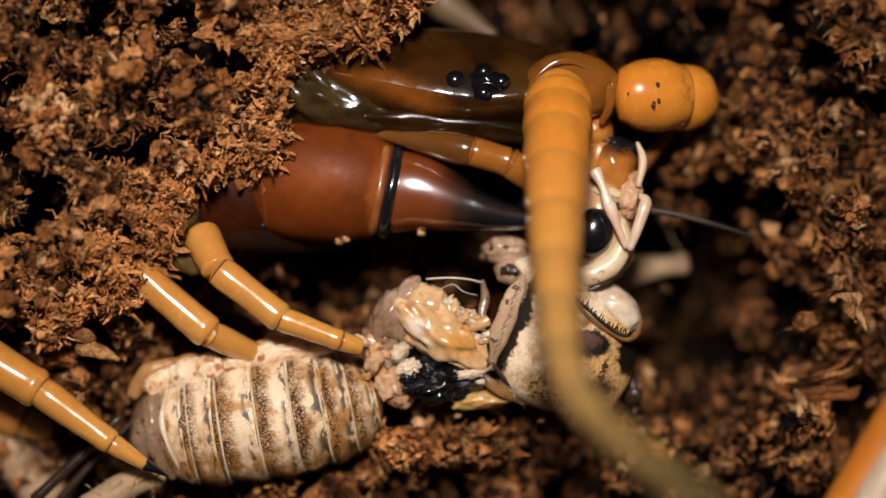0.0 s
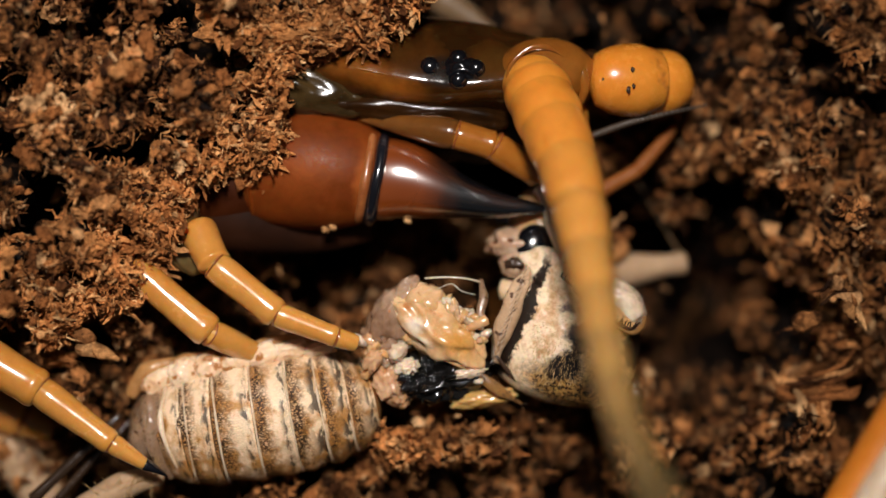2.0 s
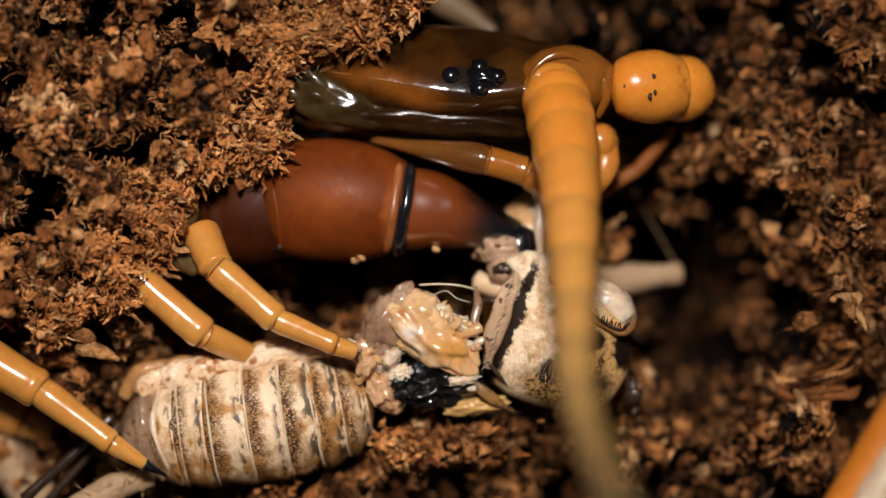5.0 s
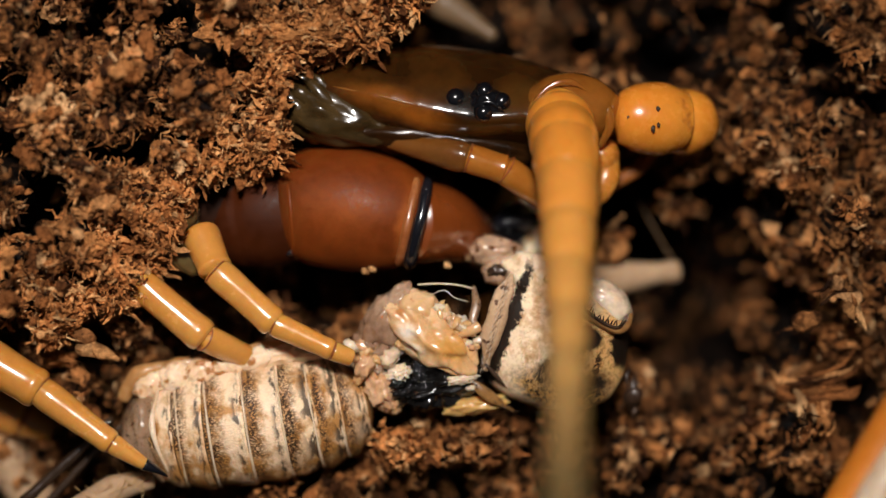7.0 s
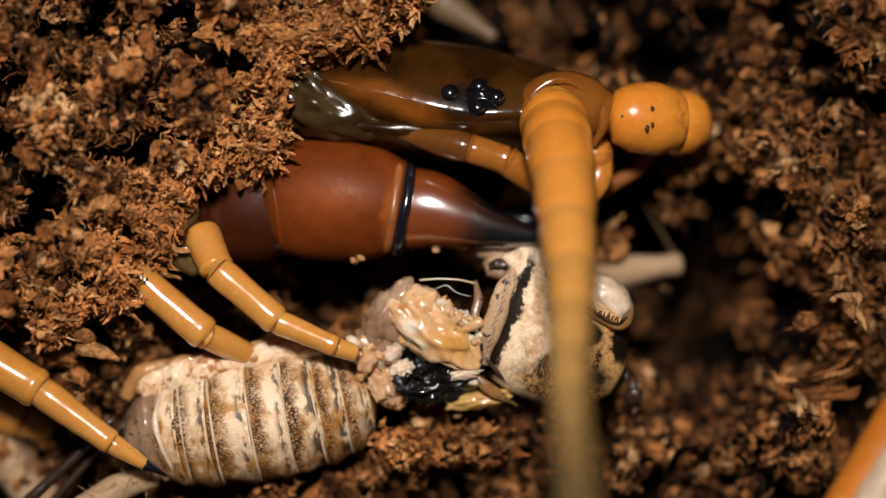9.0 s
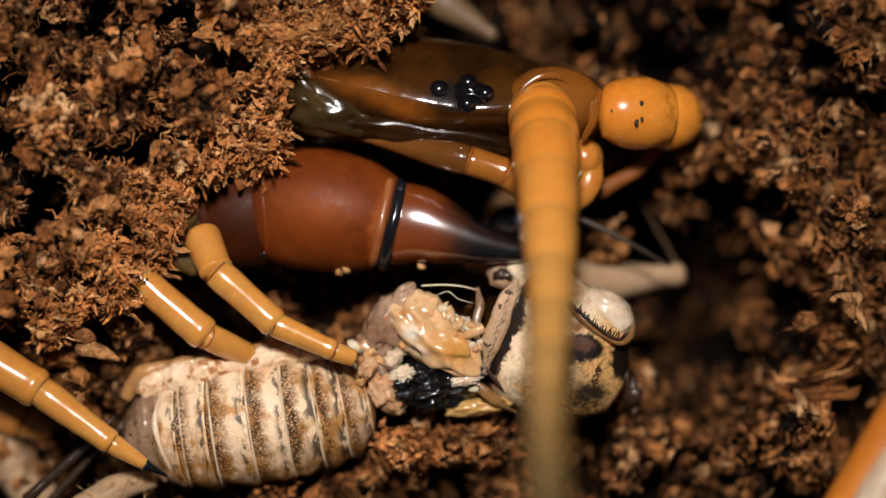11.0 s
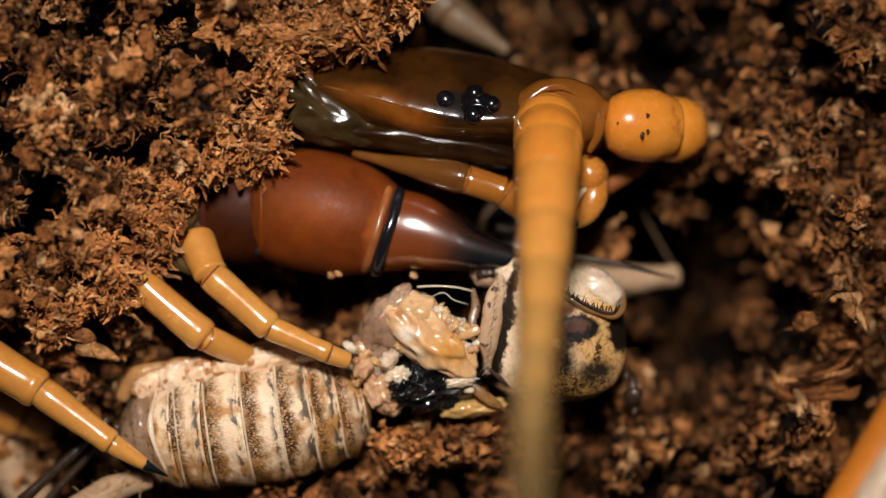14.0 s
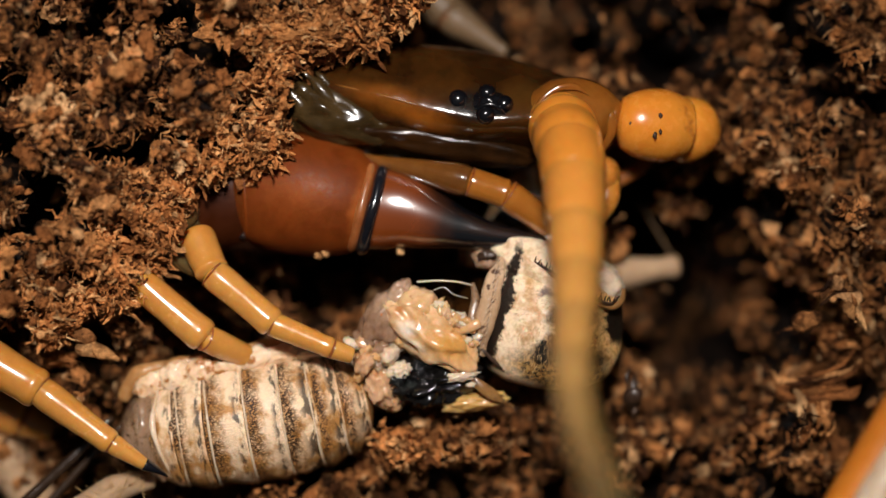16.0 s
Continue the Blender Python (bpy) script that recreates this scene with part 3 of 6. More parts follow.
def proto_crumb(seed):
    bm = bmesh.new()
    bmesh.ops.create_icosphere(bm, subdivisions=1 + (seed % 2), radius=1)
    rng = random.Random(seed)
    ax = Vector((rng.uniform(0.5, 1.1), rng.uniform(0.35, 0.9), rng.uniform(0.25, 0.7)))
    for v in bm.verts:
        k = 1 + 0.75 * noise.noise(v.co * 1.6 + Vector((seed * 9.3, 0, 0))) + rng.uniform(-0.22, 0.22)
        v.co = Vector((v.co.x * ax.x, v.co.y * ax.y, v.co.z * ax.z)) * max(0.25, k)
    pv = np.array([v.co[:] for v in bm.verts])
    pf = np.array([[v.index for v in f.verts] for f in bm.faces])
    bm.free()
    return pv, pf


def proto_clod(seed):
    """A ragged lump of matted peat with torn points."""
    bm = bmesh.new()
    bmesh.ops.create_icosphere(bm, subdivisions=3, radius=1)
    rng = random.Random(seed)
    ax = Vector((rng.uniform(0.8, 1.3), rng.uniform(0.5, 0.9), rng.uniform(0.45, 0.8)))
    for v in bm.verts:
        o = Vector((seed * 5.3, seed, 0))
        k = 0.85 + 0.55 * noise.noise(v.co * 1.4 + o) + 0.42 * noise.noise(v.co * 3.3 + o) + 0.30 * noise.noise(v.co * 7.0 + o) + rng.uniform(-0.10, 0.16)
        v.co = Vector((v.co.x * ax.x, v.co.y * ax.y, v.co.z * ax.z)) * max(0.25, k)
    pv = np.array([v.co[:] for v in bm.verts])
    pf = np.array([[v.index for v in f.verts] for f in bm.faces])
    bm.free()
    return pv, pf


def proto_strand(seed, thick=0.07, curl=1.0, sides=3, steps=6, ribbon=1.0):
    rng = random.Random(seed)
    p, d = Vector((-1, 0, 0)), Vector((1, 0, 0))
    vs, fs = [], []
    spin = Vector((rng.uniform(-1, 1), rng.uniform(-1, 1), rng.uniform(-1, 1))) * curl
    for i in range(steps):
        s = d.cross(Vector((0.3, 0.2, 1))).normalized()
        t = s.cross(d)
        r = thick * (1 - 0.75 * abs(2 * i / (steps - 1) - 1) ** 2) * rng.uniform(0.7, 1.3)
        for k in range(sides):
            a = 2 * math.pi * k / sides
            vs.append((p + s * (math.cos(a) * r * ribbon) + t * (math.sin(a) * r))[:])
        p = p + d * (2 / (steps - 1))
        d = (d + spin.cross(d) * (0.5 * rng.uniform(0.3, 1.4))).normalized()
    for i in range(steps - 1):
        for k in range(sides):
            a, b = i * sides + k, i * sides + (k + 1) % sides
            fs += [(a, b, b + sides), (a, b + sides, a + sides)]
    v = np.array(vs)
    return v - v.mean(0), np.array(fs)


def proto_moss(seed):
    """A matted sprig: a few lumpy, crooked strands out of one root."""
    rng = random.Random(seed)
    vs, fs = [], []
    for n in range(rng.randint(4, 6)):
        d = Vector((rng.gauss(0, 1), rng.gauss(0, 1), rng.gauss(0, 1))).normalized()
        p = Vector((rng.uniform(-0.15, 0.15), rng.uniform(-0.15, 0.15), rng.uniform(-0.15, 0.15)))
        reach, thick = rng.uniform(0.5, 1.4), rng.uniform(0.05, 0.17)
        o = len(vs)
        for i in range(5):
            s = d.orthogonal().normalized()
            t = s.cross(d)
            r = thick * (1.0, 1.2, 0.9, 0.8, 0.3)[i] * rng.uniform(0.6, 1.45)
            for k in range(3):
                a = 2 * math.pi * k / 3 + i * 0.6
                vs.append((p + s * (math.cos(a) * r) + t * (math.sin(a) * r))[:])
            p = p + d * (reach / 4)
            d = (d + Vector((rng.gauss(0, 1), rng.gauss(0, 1), rng.gauss(0, 1))) * 0.62).normalized()
        for i in range(4):
            for k in range(3):
                a, b = o + i * 3 + k, o + i * 3 + (k + 1) % 3
                fs += [(a, b, b + 3), (a, b + 3, a + 3)]
    return np.array(vs), np.array(fs)


def clumps(count, rng, per):
    """Places of small pieces that gather into loose clods."""
    c = scatter(count, rng)
    r = np.exp(rng.normal(-0.45, 0.4, len(c)))
    n = np.maximum(4, (per * r ** 1.7).astype(int))
    k = np.repeat(np.arange(len(c)), n)
    d = rng.normal(size=(len(k), 3))
    d /= np.linalg.norm(d, axis=1)[:, None]
    d[:, 2] = np.abs(d[:, 2]) * 0.9 - 0.15
    return c[k] + d * (r[k] * rng.uniform(0.45, 1.08, len(k)))[:, None] * np.array([1, 1, 0.8])


def lip(count, rng):
    """Places along the crumbling edge of the bank, where it hangs over the burrow."""
    e = np.array(OVERHANG[2:17])
    k = rng.randint(0, len(e) - 1, count)
    f = rng.rand(count)[:, None]
    p = e[k] * (1 - f) + e[k + 1] * f
    d = e[k + 1] - e[k]
    d /= np.linalg.norm(d, axis=1)[:, None]
    inward = np.stack([d[:, 1], -d[:, 0]], -1)
    sag = -0.25 + 4.6 * rng.rand(count) ** 1.7
    p = p + inward * (sag + 0.9 * wave(p[:, 0], p[:, 1], 0.8, 21))[:, None]
    keep = (rng.rand(count) > 0.96 * cleft(p[:, 0], p[:, 1], 0.58)) | (sag < 0.5)
    p, sag, count = p[keep], sag[keep], int(keep.sum())
    return np.concatenate([p, (0.75 + 0.9 * np.sqrt(np.clip(sag, 0, 2)) + rng.normal(0, 0.35, count) + 2.0 * wave(p[:, 0], p[:, 1], 1.2, 22))[:, None]], 1)


def proto_sheet(seed):
    """A torn, crinkled scrap."""
    rng = random.Random(seed)
    n, m = 4, 3
    vs, fs = [], []
    curl, roll = rng.uniform(-2.2, 2.2), rng.uniform(-1.5, 1.5)
    for i in range(n):
        for j in range(m):
            x, y = i / (n - 1) * 2 - 1, (j / (m - 1) * 2 - 1) * 0.55 * (1 - 0.6 * abs(i / (n - 1) * 2 - 1) ** 2)
            if i in (0, n - 1) or j in (0, m - 1):
                x, y = x * rng.uniform(0.55, 1.15), y * rng.uniform(0.4, 1.3)
            z = 0.28 * curl * y * y * 2 + 0.16 * roll * x * x + rng.uniform(-0.24, 0.24)
            vs.append((x + rng.uniform(-0.1, 0.1), y, z))
    for i in range(n - 1):
        for j in range(m - 1):
            a = i * m + j
            fs += [(a, a + m, a + m + 1), (a, a + m + 1, a + 1)]
    return np.array(vs), np.array(fs)


def soil_pieces():
    rng = np.random.RandomState(11)
    crumbs = [proto_crumb(s) for s in (1, 3, 5, 7, 9, 11, 13, 15, 2, 4)]
    strands = [proto_strand(s, 0.062, 2.1) for s in range(14)]
    sheets = [proto_sheet(s) for s in range(16)]
    moss = [proto_moss(s) for s in range(18)]
    pl = np.concatenate([scatter(1500, rng), clumps(130, rng, 14)])
    pl = pl[(pl[:, 2] > -4.5) | (rng.rand(len(pl)) < 0.3)]
    spread("peat_crumbs", crumbs, pl, np.exp(rng.normal(-1.85, 0.5, len(pl))), rng, M_peat, "loose crumbs of reddish brown peat", "soil")
    clod = [proto_clod(s) for s in range(12)]
    pl = scatter(620, rng)
    pl = np.concatenate([pl, scatter(900, rng, (26, 15.5))])
    pl[:, 2] += 0.10
    keep = np.where(inside(pl[:, 0], pl[:, 1], OVERHANG) > 0.3, True, rng.rand(len(pl)) < 0.55)
    pl = pl[keep & (pl[:, 2] > -4.0)][:640]
    spread("peat_clods", clod, pl, np.clip(np.exp(rng.normal(-0.78, 0.32, len(pl))), 0.25, 0.8), rng, M_clod, "ragged tan and rust-brown clods of peat", "soil")
    pl = np.concatenate([scatter(7000, rng), clumps(560, rng, 22)])
    pl[:, 2] += 0.14
    spread("peat_fibres", strands, pl, np.minimum(1.1, np.exp(rng.normal(-0.8, 0.45, len(pl)))), rng, M_fibre, "curled fibres of coconut peat", "soil")
    pl = np.concatenate([scatter(4600, rng), clumps(360, rng, 26)])
    pl[:, 2] += 0.06
    spread("peat_scraps", sheets, pl, np.minimum(0.60, np.exp(rng.normal(-1.35, 0.45, len(pl)))), rng, M_peat, "thin torn crinkled scraps of peat", "soil")
    pl = np.concatenate([scatter(3700, rng), clumps(300, rng, 12)])
    pl[:, 2] += 0.12
    spread("peat_sprigs", moss, pl, np.minimum(1.0, np.exp(rng.normal(-0.8, 0.5, len(pl)))), rng, M_peat, "matted crooked sprigs of brown peat moss", "soil")
    pl = lip(520, rng)
    pl[:, 2] -= 0.25
    spread("lip_clods", clod, pl, np.clip(np.exp(rng.normal(-1.0, 0.35, len(pl))), 0.16, 0.65), rng, M_tuft, "ragged clods along the bank's edge, lit look in their colour", "soil")
    pl = lip(4600, rng)
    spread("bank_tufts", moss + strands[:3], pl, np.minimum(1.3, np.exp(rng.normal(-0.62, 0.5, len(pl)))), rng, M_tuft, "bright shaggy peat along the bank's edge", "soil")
    for (x, y, z), (rx, ry, rz), n, paint, label in (((-1.8, -10.0, -1.0), (1.5, 1.0, 0.7), 260, M_tuft, "crumbling tan bark tuft under the cricket"), ((1.5, -9.6, -1.3), (1.8, 0.9, 0.6), 240, M_clod, "crumbling brown bark tuft under the cricket"),
                                                     ((-8.4, 10.7, 2.2), (2.6, 0.8, 0.45), 330, M_tuft, "loose tan fibres on a block of bark"), ((-5.4, 11.3, 2.2), (2.0, 1.1, 0.45), 240, M_clod, "loose brown fibres on a block of bark")):
        pl = rng.normal(size=(n, 3)) * 0.55 * np.array([rx, ry, rz]) + np.array([x, y, z])
        spread("bark_tuft", sheets + moss[:6] + strands[:6], pl, np.clip(np.exp(rng.normal(-1.1, 0.4, n)), 0.12, 0.7), rng, paint, label, "soil")
    pl = scatter(1500, rng)
    pl = pl[(pl[:, 0] > 7) | (pl[:, 1] < -9)]
    pl[:, 2] += 0.35
    spread("peat_flakes", sheets, pl, np.minimum(0.5, np.exp(rng.normal(-1.2, 0.35, len(pl)))), rng, M_fibre, "broad tan flakes of peat", "soil")


ground()
soil_pieces()


def shred(name, pts, width, strands, seed, material, label, category, fan=0.5):
    """A torn chip: ragged flattened splinters that spread toward the ends."""
    rng = random.Random(seed)
    pts = [V(p) for p in spline(pts, 6)]
    ob = thing(name, pts[3] - Vector((0, 0, 0.3)), label, category, group="bits of litter")
    n = (pts[-1] - pts[0]).cross(Vector((0, 0, 1))).normalized()
    for k in range(strands):
        o = (k / max(1, strands - 1) - 0.5) * width
        path = [p + n * (o * (1 + fan * abs(2 * i / 5 - 1)) + rng.uniform(-0.16, 0.16) * width) + Vector((rng.uniform(-0.1, 0.1), 0, rng.uniform(-0.25, 0.3))) for i, p in enumerate(pts)]
        a, b = rng.randint(0, 2), rng.randint(4, 6)
        path = path[a:b]
        r = width / strands * rng.uniform(0.8, 2.4)
        part("splinter", tube(path, [r * 0.2] + [r * rng.uniform(0.6, 1.3) for _ in path[2:]] + [r * 0.15], 9, 30, 0.6, lump=r * 1.5, seed=seed * 9 + k), material, ob)
    return ob


def bark_block(c, r, turn, seed, label, tone):
    """A torn block of bark: a ragged matted core with loose fibres round it."""
    rng = random.Random(seed)
    ob = thing("bark_chip", V(c) - Vector((0, 0, 0.4)), label, "bark chip", group="bits of litter")
    core = blob(c, r, 0.35, 1.6, seed, 5, turn, 2.6)
    for v in core.verts:
        q = v.co * 2.3
        k = 0.20 * noise.noise(Vector((q.x * 0.5, q.y * 1.6, q.z))) + 0.13 * noise.noise(v.co * 5.5) + 0.07 * noise.noise(v.co * 11)
        v.co += (v.co - V(c)).normalized() * k
    for f in core.faces:
        f.smooth = False
    part("core", core, tone, ob, "matted tan bark fibre")
    m = Euler((0, 0, radians(turn))).to_matrix()
    for k in range(64):
        d = Vector((rng.uniform(-1.05, 1.05) * r[0], rng.uniform(-1.0, 1.0) * r[1], 0))
        h = math.sqrt(max(0.0, 1 - (d.x / r[0]) ** 2 * 0.85 - (d.y / r[1]) ** 2 * 0.85))
        a = V(c) + m @ d + Vector((0, 0, r[2] * h + 0.02))
        w = m @ Vector((rng.gauss(0, 1), rng.gauss(0, 0.55), rng.gauss(0.1, 0.25))).normalized() * rng.uniform(0.3, 1.0)
        bend = Vector((rng.uniform(-0.2, 0.2), rng.uniform(-0.2, 0.2), rng.uniform(-0.05, 0.2)))
        t = rng.uniform(0.02, 0.085)
        part("fibre", tube([a - w * 0.5, a + bend * 0.5, a + w * 0.5 - Vector((0, 0, 0.05))], [t * 0.4, t, t * 0.3], 5, 8, 0.7, (), t, k), M_chip if k % 3 else M_tuft, ob)
    return ob


def litter():
    bark_block((-8.6, 10.75, 1.9), (2.9, 0.95, 0.75), -4, 31, "tan matted block of shredded bark on the bank", M_clod)
    bark_block((-5.4, 11.35, 1.8), (2.3, 1.35, 0.75), 18, 32, "rust-brown torn bark block on the bank", M_clod)
    shred("splinter", [(16.632, -3.932, -1), (17.651, -3.694, -0.6), (18.779, -3.243, -0.6)], 0.3367, 3, 6, M_fibre, "pale wood splinter in the soil", "splinter")
    shred("splinter", [(19.995, -1.787, 0.6), (20.281, -2.758, 0.9), (20.576, -4.154, 0.8)], 0.3367, 3, 7, M_chip, "pale wood splinter in the soil", "splinter")
    shred("splinter", [(18.186, -2.928, -0.4), (19.359, -2.073, 0.2), (20.200, -1.653, 0.2)], 0.9541, 7, 8, M_fibre, "brown wood splinter in the soil", "splinter")
    shred("splinter", [(16.7, -6.40, -2.2), (17.5, -7.1, -1.6), (19.7, -6.75, -1.4), (21.1, -5.9, -1.8)], 1.3, 16, 9, M_clod, "tan torn flake on the soil", "bark chip")
    shred("splinter", [(18.6, -7.1, -1.6), (18.9, -8.5, -1.2), (18.5, -9.9, -1.2)], 1.3, 16, 10, M_clod, "tan torn flake on the soil", "bark chip")
    shred("bark_chip", [(-18.837, -4.025, 0.5), (-17.691, -4.716, 0.7), (-16.221, -5.575, 0.2)], 0.6173, 4, 13, M_chip, "reddish bark sliver on the soil", "bark chip")
    shred("bark_chip", [(9.038, -8.552, -2.4), (9.508, -7.373, -1.8), (9.976, -6.224, -1.6)], 0.7296, 4, 14, M_hair, "dark upright bark sliver", "bark chip")
    shred("bark_chip", [(7.207, 0.176, -5.5), (8.506, 0.760, -5.2), (9.551, 1.201, -5.5)], 1.1674, 5, 15, M_peat, "small brown bark bit in the burrow", "bark chip")


litter()


def box_wall(name, lo, hi, material, label):
    bm = bmesh.new()
    bmesh.ops.create_cube(bm, size=1)
    for v in bm.verts:
        v.co = Vector([(a + b) / 2 + c * (b - a) for a, b, c in zip(lo, hi, v.co)])
    bmesh.ops.bevel(bm, geom=bm.edges, offset=0.6, segments=2, affect="EDGES")
    o = ((lo[0] + hi[0]) / 2, (lo[1] + hi[1]) / 2, lo[2])
    whole(name, bm, material, o, label, "wall", kind="structure")


for nm, lo, hi in (("floor", (-120, -90, -30), (120, 90, -26)), ("wall_north", (-120, 90, -30), (120, 94, 60)), ("wall_south", (-120, -94, -30), (120, -90, 60)),
                   ("wall_east", (120, -90, -30), (124, 90, 60)), ("wall_west", (-124, -90, -30), (-120, 90, 60))):
    box_wall(nm, lo, hi, M_plastic, "dark plastic side of the keeping box")

# ---- the centipede ----
EYE = (2.162, 7.624, 1.5)
centipede = thing("centipede", (-6.538, 5.283, -5), "large amber and red-brown centipede feeding in a soil burrow", "centipede")


def shell(stations, base, sides=44, rings=72, keel=1.5, lump=0.1):
    """A keeled plate along x: stations of x, far edge y, keel y, keel z, near edge y; closed and rounded below base."""
    bm = bmesh.new()
    cols = [lerp_list([st[i] for st in stations], rings) for i in range(5)]
    loops = []
    for x, far, ky, kz, near in zip(*cols):
        ring = []
        for k in range(sides):
            a = 2 * math.pi * k / sides
            c, sn = math.cos(a), math.sin(a)
            e = 2 / keel if sn > 0 else 1.0
            w = (far - ky) if c > 0 else (ky - near)
            y = ky + w * math.copysign(abs(c) ** e, c)
            z = base + (kz - base) * abs(sn) ** e if sn > 0 else base + 1.6 * sn
            p = Vector((x, y, z))
            ring.append(bm.verts.new(p + Vector((0, 0, lump * noise.noise(p * 0.55) + lump * 0.35 * noise.noise(p * 1.7)))))
        loops.append(ring)
    for i in range(rings - 1):
        for k in range(sides):
            j = (k + 1) % sides
            bm.faces.new((loops[i][k], loops[i][j], loops[i + 1][j], loops[i + 1][k])).smooth = True
    for ring in (loops[0], loops[-1]):
        bm.faces.new(ring)
    bmesh.ops.recalc_face_normals(bm, faces=bm.faces)
    return bm


head = part("head", shell([(-9.5, 9.6, 8.6, -0.7, 7.5), (-7.2, 10.4, 8.5, 0.0, 7.0), (-5.0, 10.8, 8.5, 0.55, 6.5), (-2.6, 11.1, 8.1, 1.0, 6.1), (-0.4, 11.1, 7.6, 1.3, 5.9), (1.8, 10.9, 7.3, 1.45, 5.9), (4.0, 10.5, 7.5, 1.45, 6.0), (6.2, 9.9, 7.9, 1.2, 6.0), (8.0, 9.5, 7.9, 0.9, 6.2), (8.8, 8.9, 7.7, 0.4, 6.8)], -1.6),
            patched("head_chitin", (0.0594, 0.0203, 0.0036), (0.0211, 0.0076, 0.0018), [
                (-5.0, 0.6, 3.2, 1.0, -10, (0.1848, 0.0559, 0.0066), 0.85), (-3.4, -0.3, 2.4, 0.8, -12, (0.2904, 0.0864, 0.0096), 0.9), (5.6, -0.2, 2.6, 2.0, 0, (0.3300, 0.1016, 0.0120), 0.8),
                (1.6, 0.7, 2.0, 1.6, 0, (0.0660, 0.0254, 0.0048), 0.7), (-0.5, 0.5, 1.7, 1.1, 0, (0.0158, 0.0102, 0.0072), 0.5), (-9.5, -0.4, 2.4, 1.6, 0, (0.0924, 0.0571, 0.0216), 0.7)], 0.16, 0.7, 0.05, 0.10), centipede, "glossy dark brown head with amber cheeks", EYE)
part("lower_lip", blob((-0.397, 6.323, -1.3), (5.7526, 1.0102, 1.7), 0.2, 1.6, 5, 4, -5), M_film_brown, head, "wet dark brown mouth plate")
part("neck_skin", blob((-5.638, 7.508, -1.2), (3.5077, 1.6276, 1.9), 0.22, 1.8, 7, 4, -16), M_film, head, "wet pleated olive-grey neck skin")
part("cheek_ridge", tube([(-5.5, 8.75, 0.45), (-4.2, 8.5, 0.68), (-2.6, 8.2, 0.98), (-1.1, 7.85, 1.18)], [0.02, 0.08, 0.08, 0.02], 10, 30, 0.7, (), 0.05), M_amber, head, "raised amber ridge on the cheek")
# Glossy bulge added between the eyes to catch the flash as a glint.
part("eye_film", blob((2.30, 8.02, 0.78), (1.05, 0.85, 0.80), 0.16, 1.5, 8, 4, -20), M_eye, head, "wet black skin bulge added between the eyes to catch a glint")
# Ridge added so that the flash draws a curved glint along it.
part("eye_film", tube([(1.50, 7.82, 1.48), (1.85, 8.06, 1.62), (2.28, 8.12, 1.67), (2.65, 7.95, 1.63), (2.95, 7.68, 1.5)], [0.05, 0.12, 0.13, 0.12, 0.05], 12, 40, 0.8, (), 0.05, 4), M_eye, head)
part("socket_rim", tube([(4.35, 7.3, 1.75), (4.55, 8.3, 1.95), (5.35, 9.05, 1.95), (6.3, 9.2, 1.85), (7.2, 8.7, 1.75)], [0.04, 0.13, 0.15, 0.13, 0.04], 12, 36, 0.7, (), 0.06), M_socket, head, "glossy amber rim round the antenna's root")
part("socket", blob((6.3, 8.05, 0.35), (2.4, 1.75, 1.65), 0.05, 1, 9, 4), M_socket, head, "amber antenna socket")
part("collar", tube([(7.311, 9.180, 0.7), (7.945, 8.306, 1.25), (8.226, 7.254, 1.2), (7.819, 6.172, 0.6)], [0.08, 0.20, 0.24, 0.12], 14, 24, 0.7, (), 0.08), M_socket, head, "translucent amber socket rim")
for k, (x, y, r, dz) in enumerate(((-6, 0, 18, -0.22), (-6, -38, 17, -0.46), (25, -20, 17, -0.26), (-56, -24, 19, -0.68))):
    part("ocellus", blob((EYE[0] + x * 0.02806, EYE[1] - y * 0.02806, EYE[2] + dz), 0.02806 * r, 0, 1, k, 3), M_eye, head, "black bead-like eye")
folds = [((-8.818, 9.240, -0.1), (-7.390, 7.726, 0.3), (-6.306, 6.644, -0.4), 13), ((-8.181, 9.385, 0.2), (-6.268, 7.583, 0.35), (-4.624, 6.175, -0.6), 11), ((-7.390, 9.434, 0.3), (-5.151, 7.642, 0.3), (-2.935, 6.067, -0.7), 9), ((-6.612, 9.385, 0.2), (-4.034, 7.368, 0.2), (-1.241, 6.175, -0.6), 7),
         ((-8.671, 8.192, -0.4), (-7.720, 6.931, -0.5), (-6.336, 6.195, -1), 13), ((-6.306, 7.066, -0.4), (-4.063, 6.123, -0.7), (-1.813, 5.808, -1.2), 10), ((-8.349, 8.545, 0.2), (-7.947, 8.143, 0.35), (-7.514, 7.542, 0.1), 11)]
for k, (a, b, c, r) in enumerate(folds):
    part("neck_fold", tube([a, b, c], [0.02806 * r * 0.5, 0.02806 * r, 0.02806 * r * 0.4], 16, 30, 0.7, lump=0.3, seed=k), M_film, head, "wet grey-green fold of skin")
for q, r in (((10.571, 8.074, 1.4), 5), ((10.349, 7.075, 1.4), 6), ((10.599, 7.270, 1.4), 4), ((9.108, 7.636, 1.3), 4), ((12.755, 7.139, -0.7), 5), ((9.158, 8.379, 1), 3)):
    part("dirt_fleck", blob(q, (0.02806 * r * 0.7, 0.02806 * r * 1.0, 0.06), 0.9, 2, r, 2), M_hair, head, "dark dirt fleck")
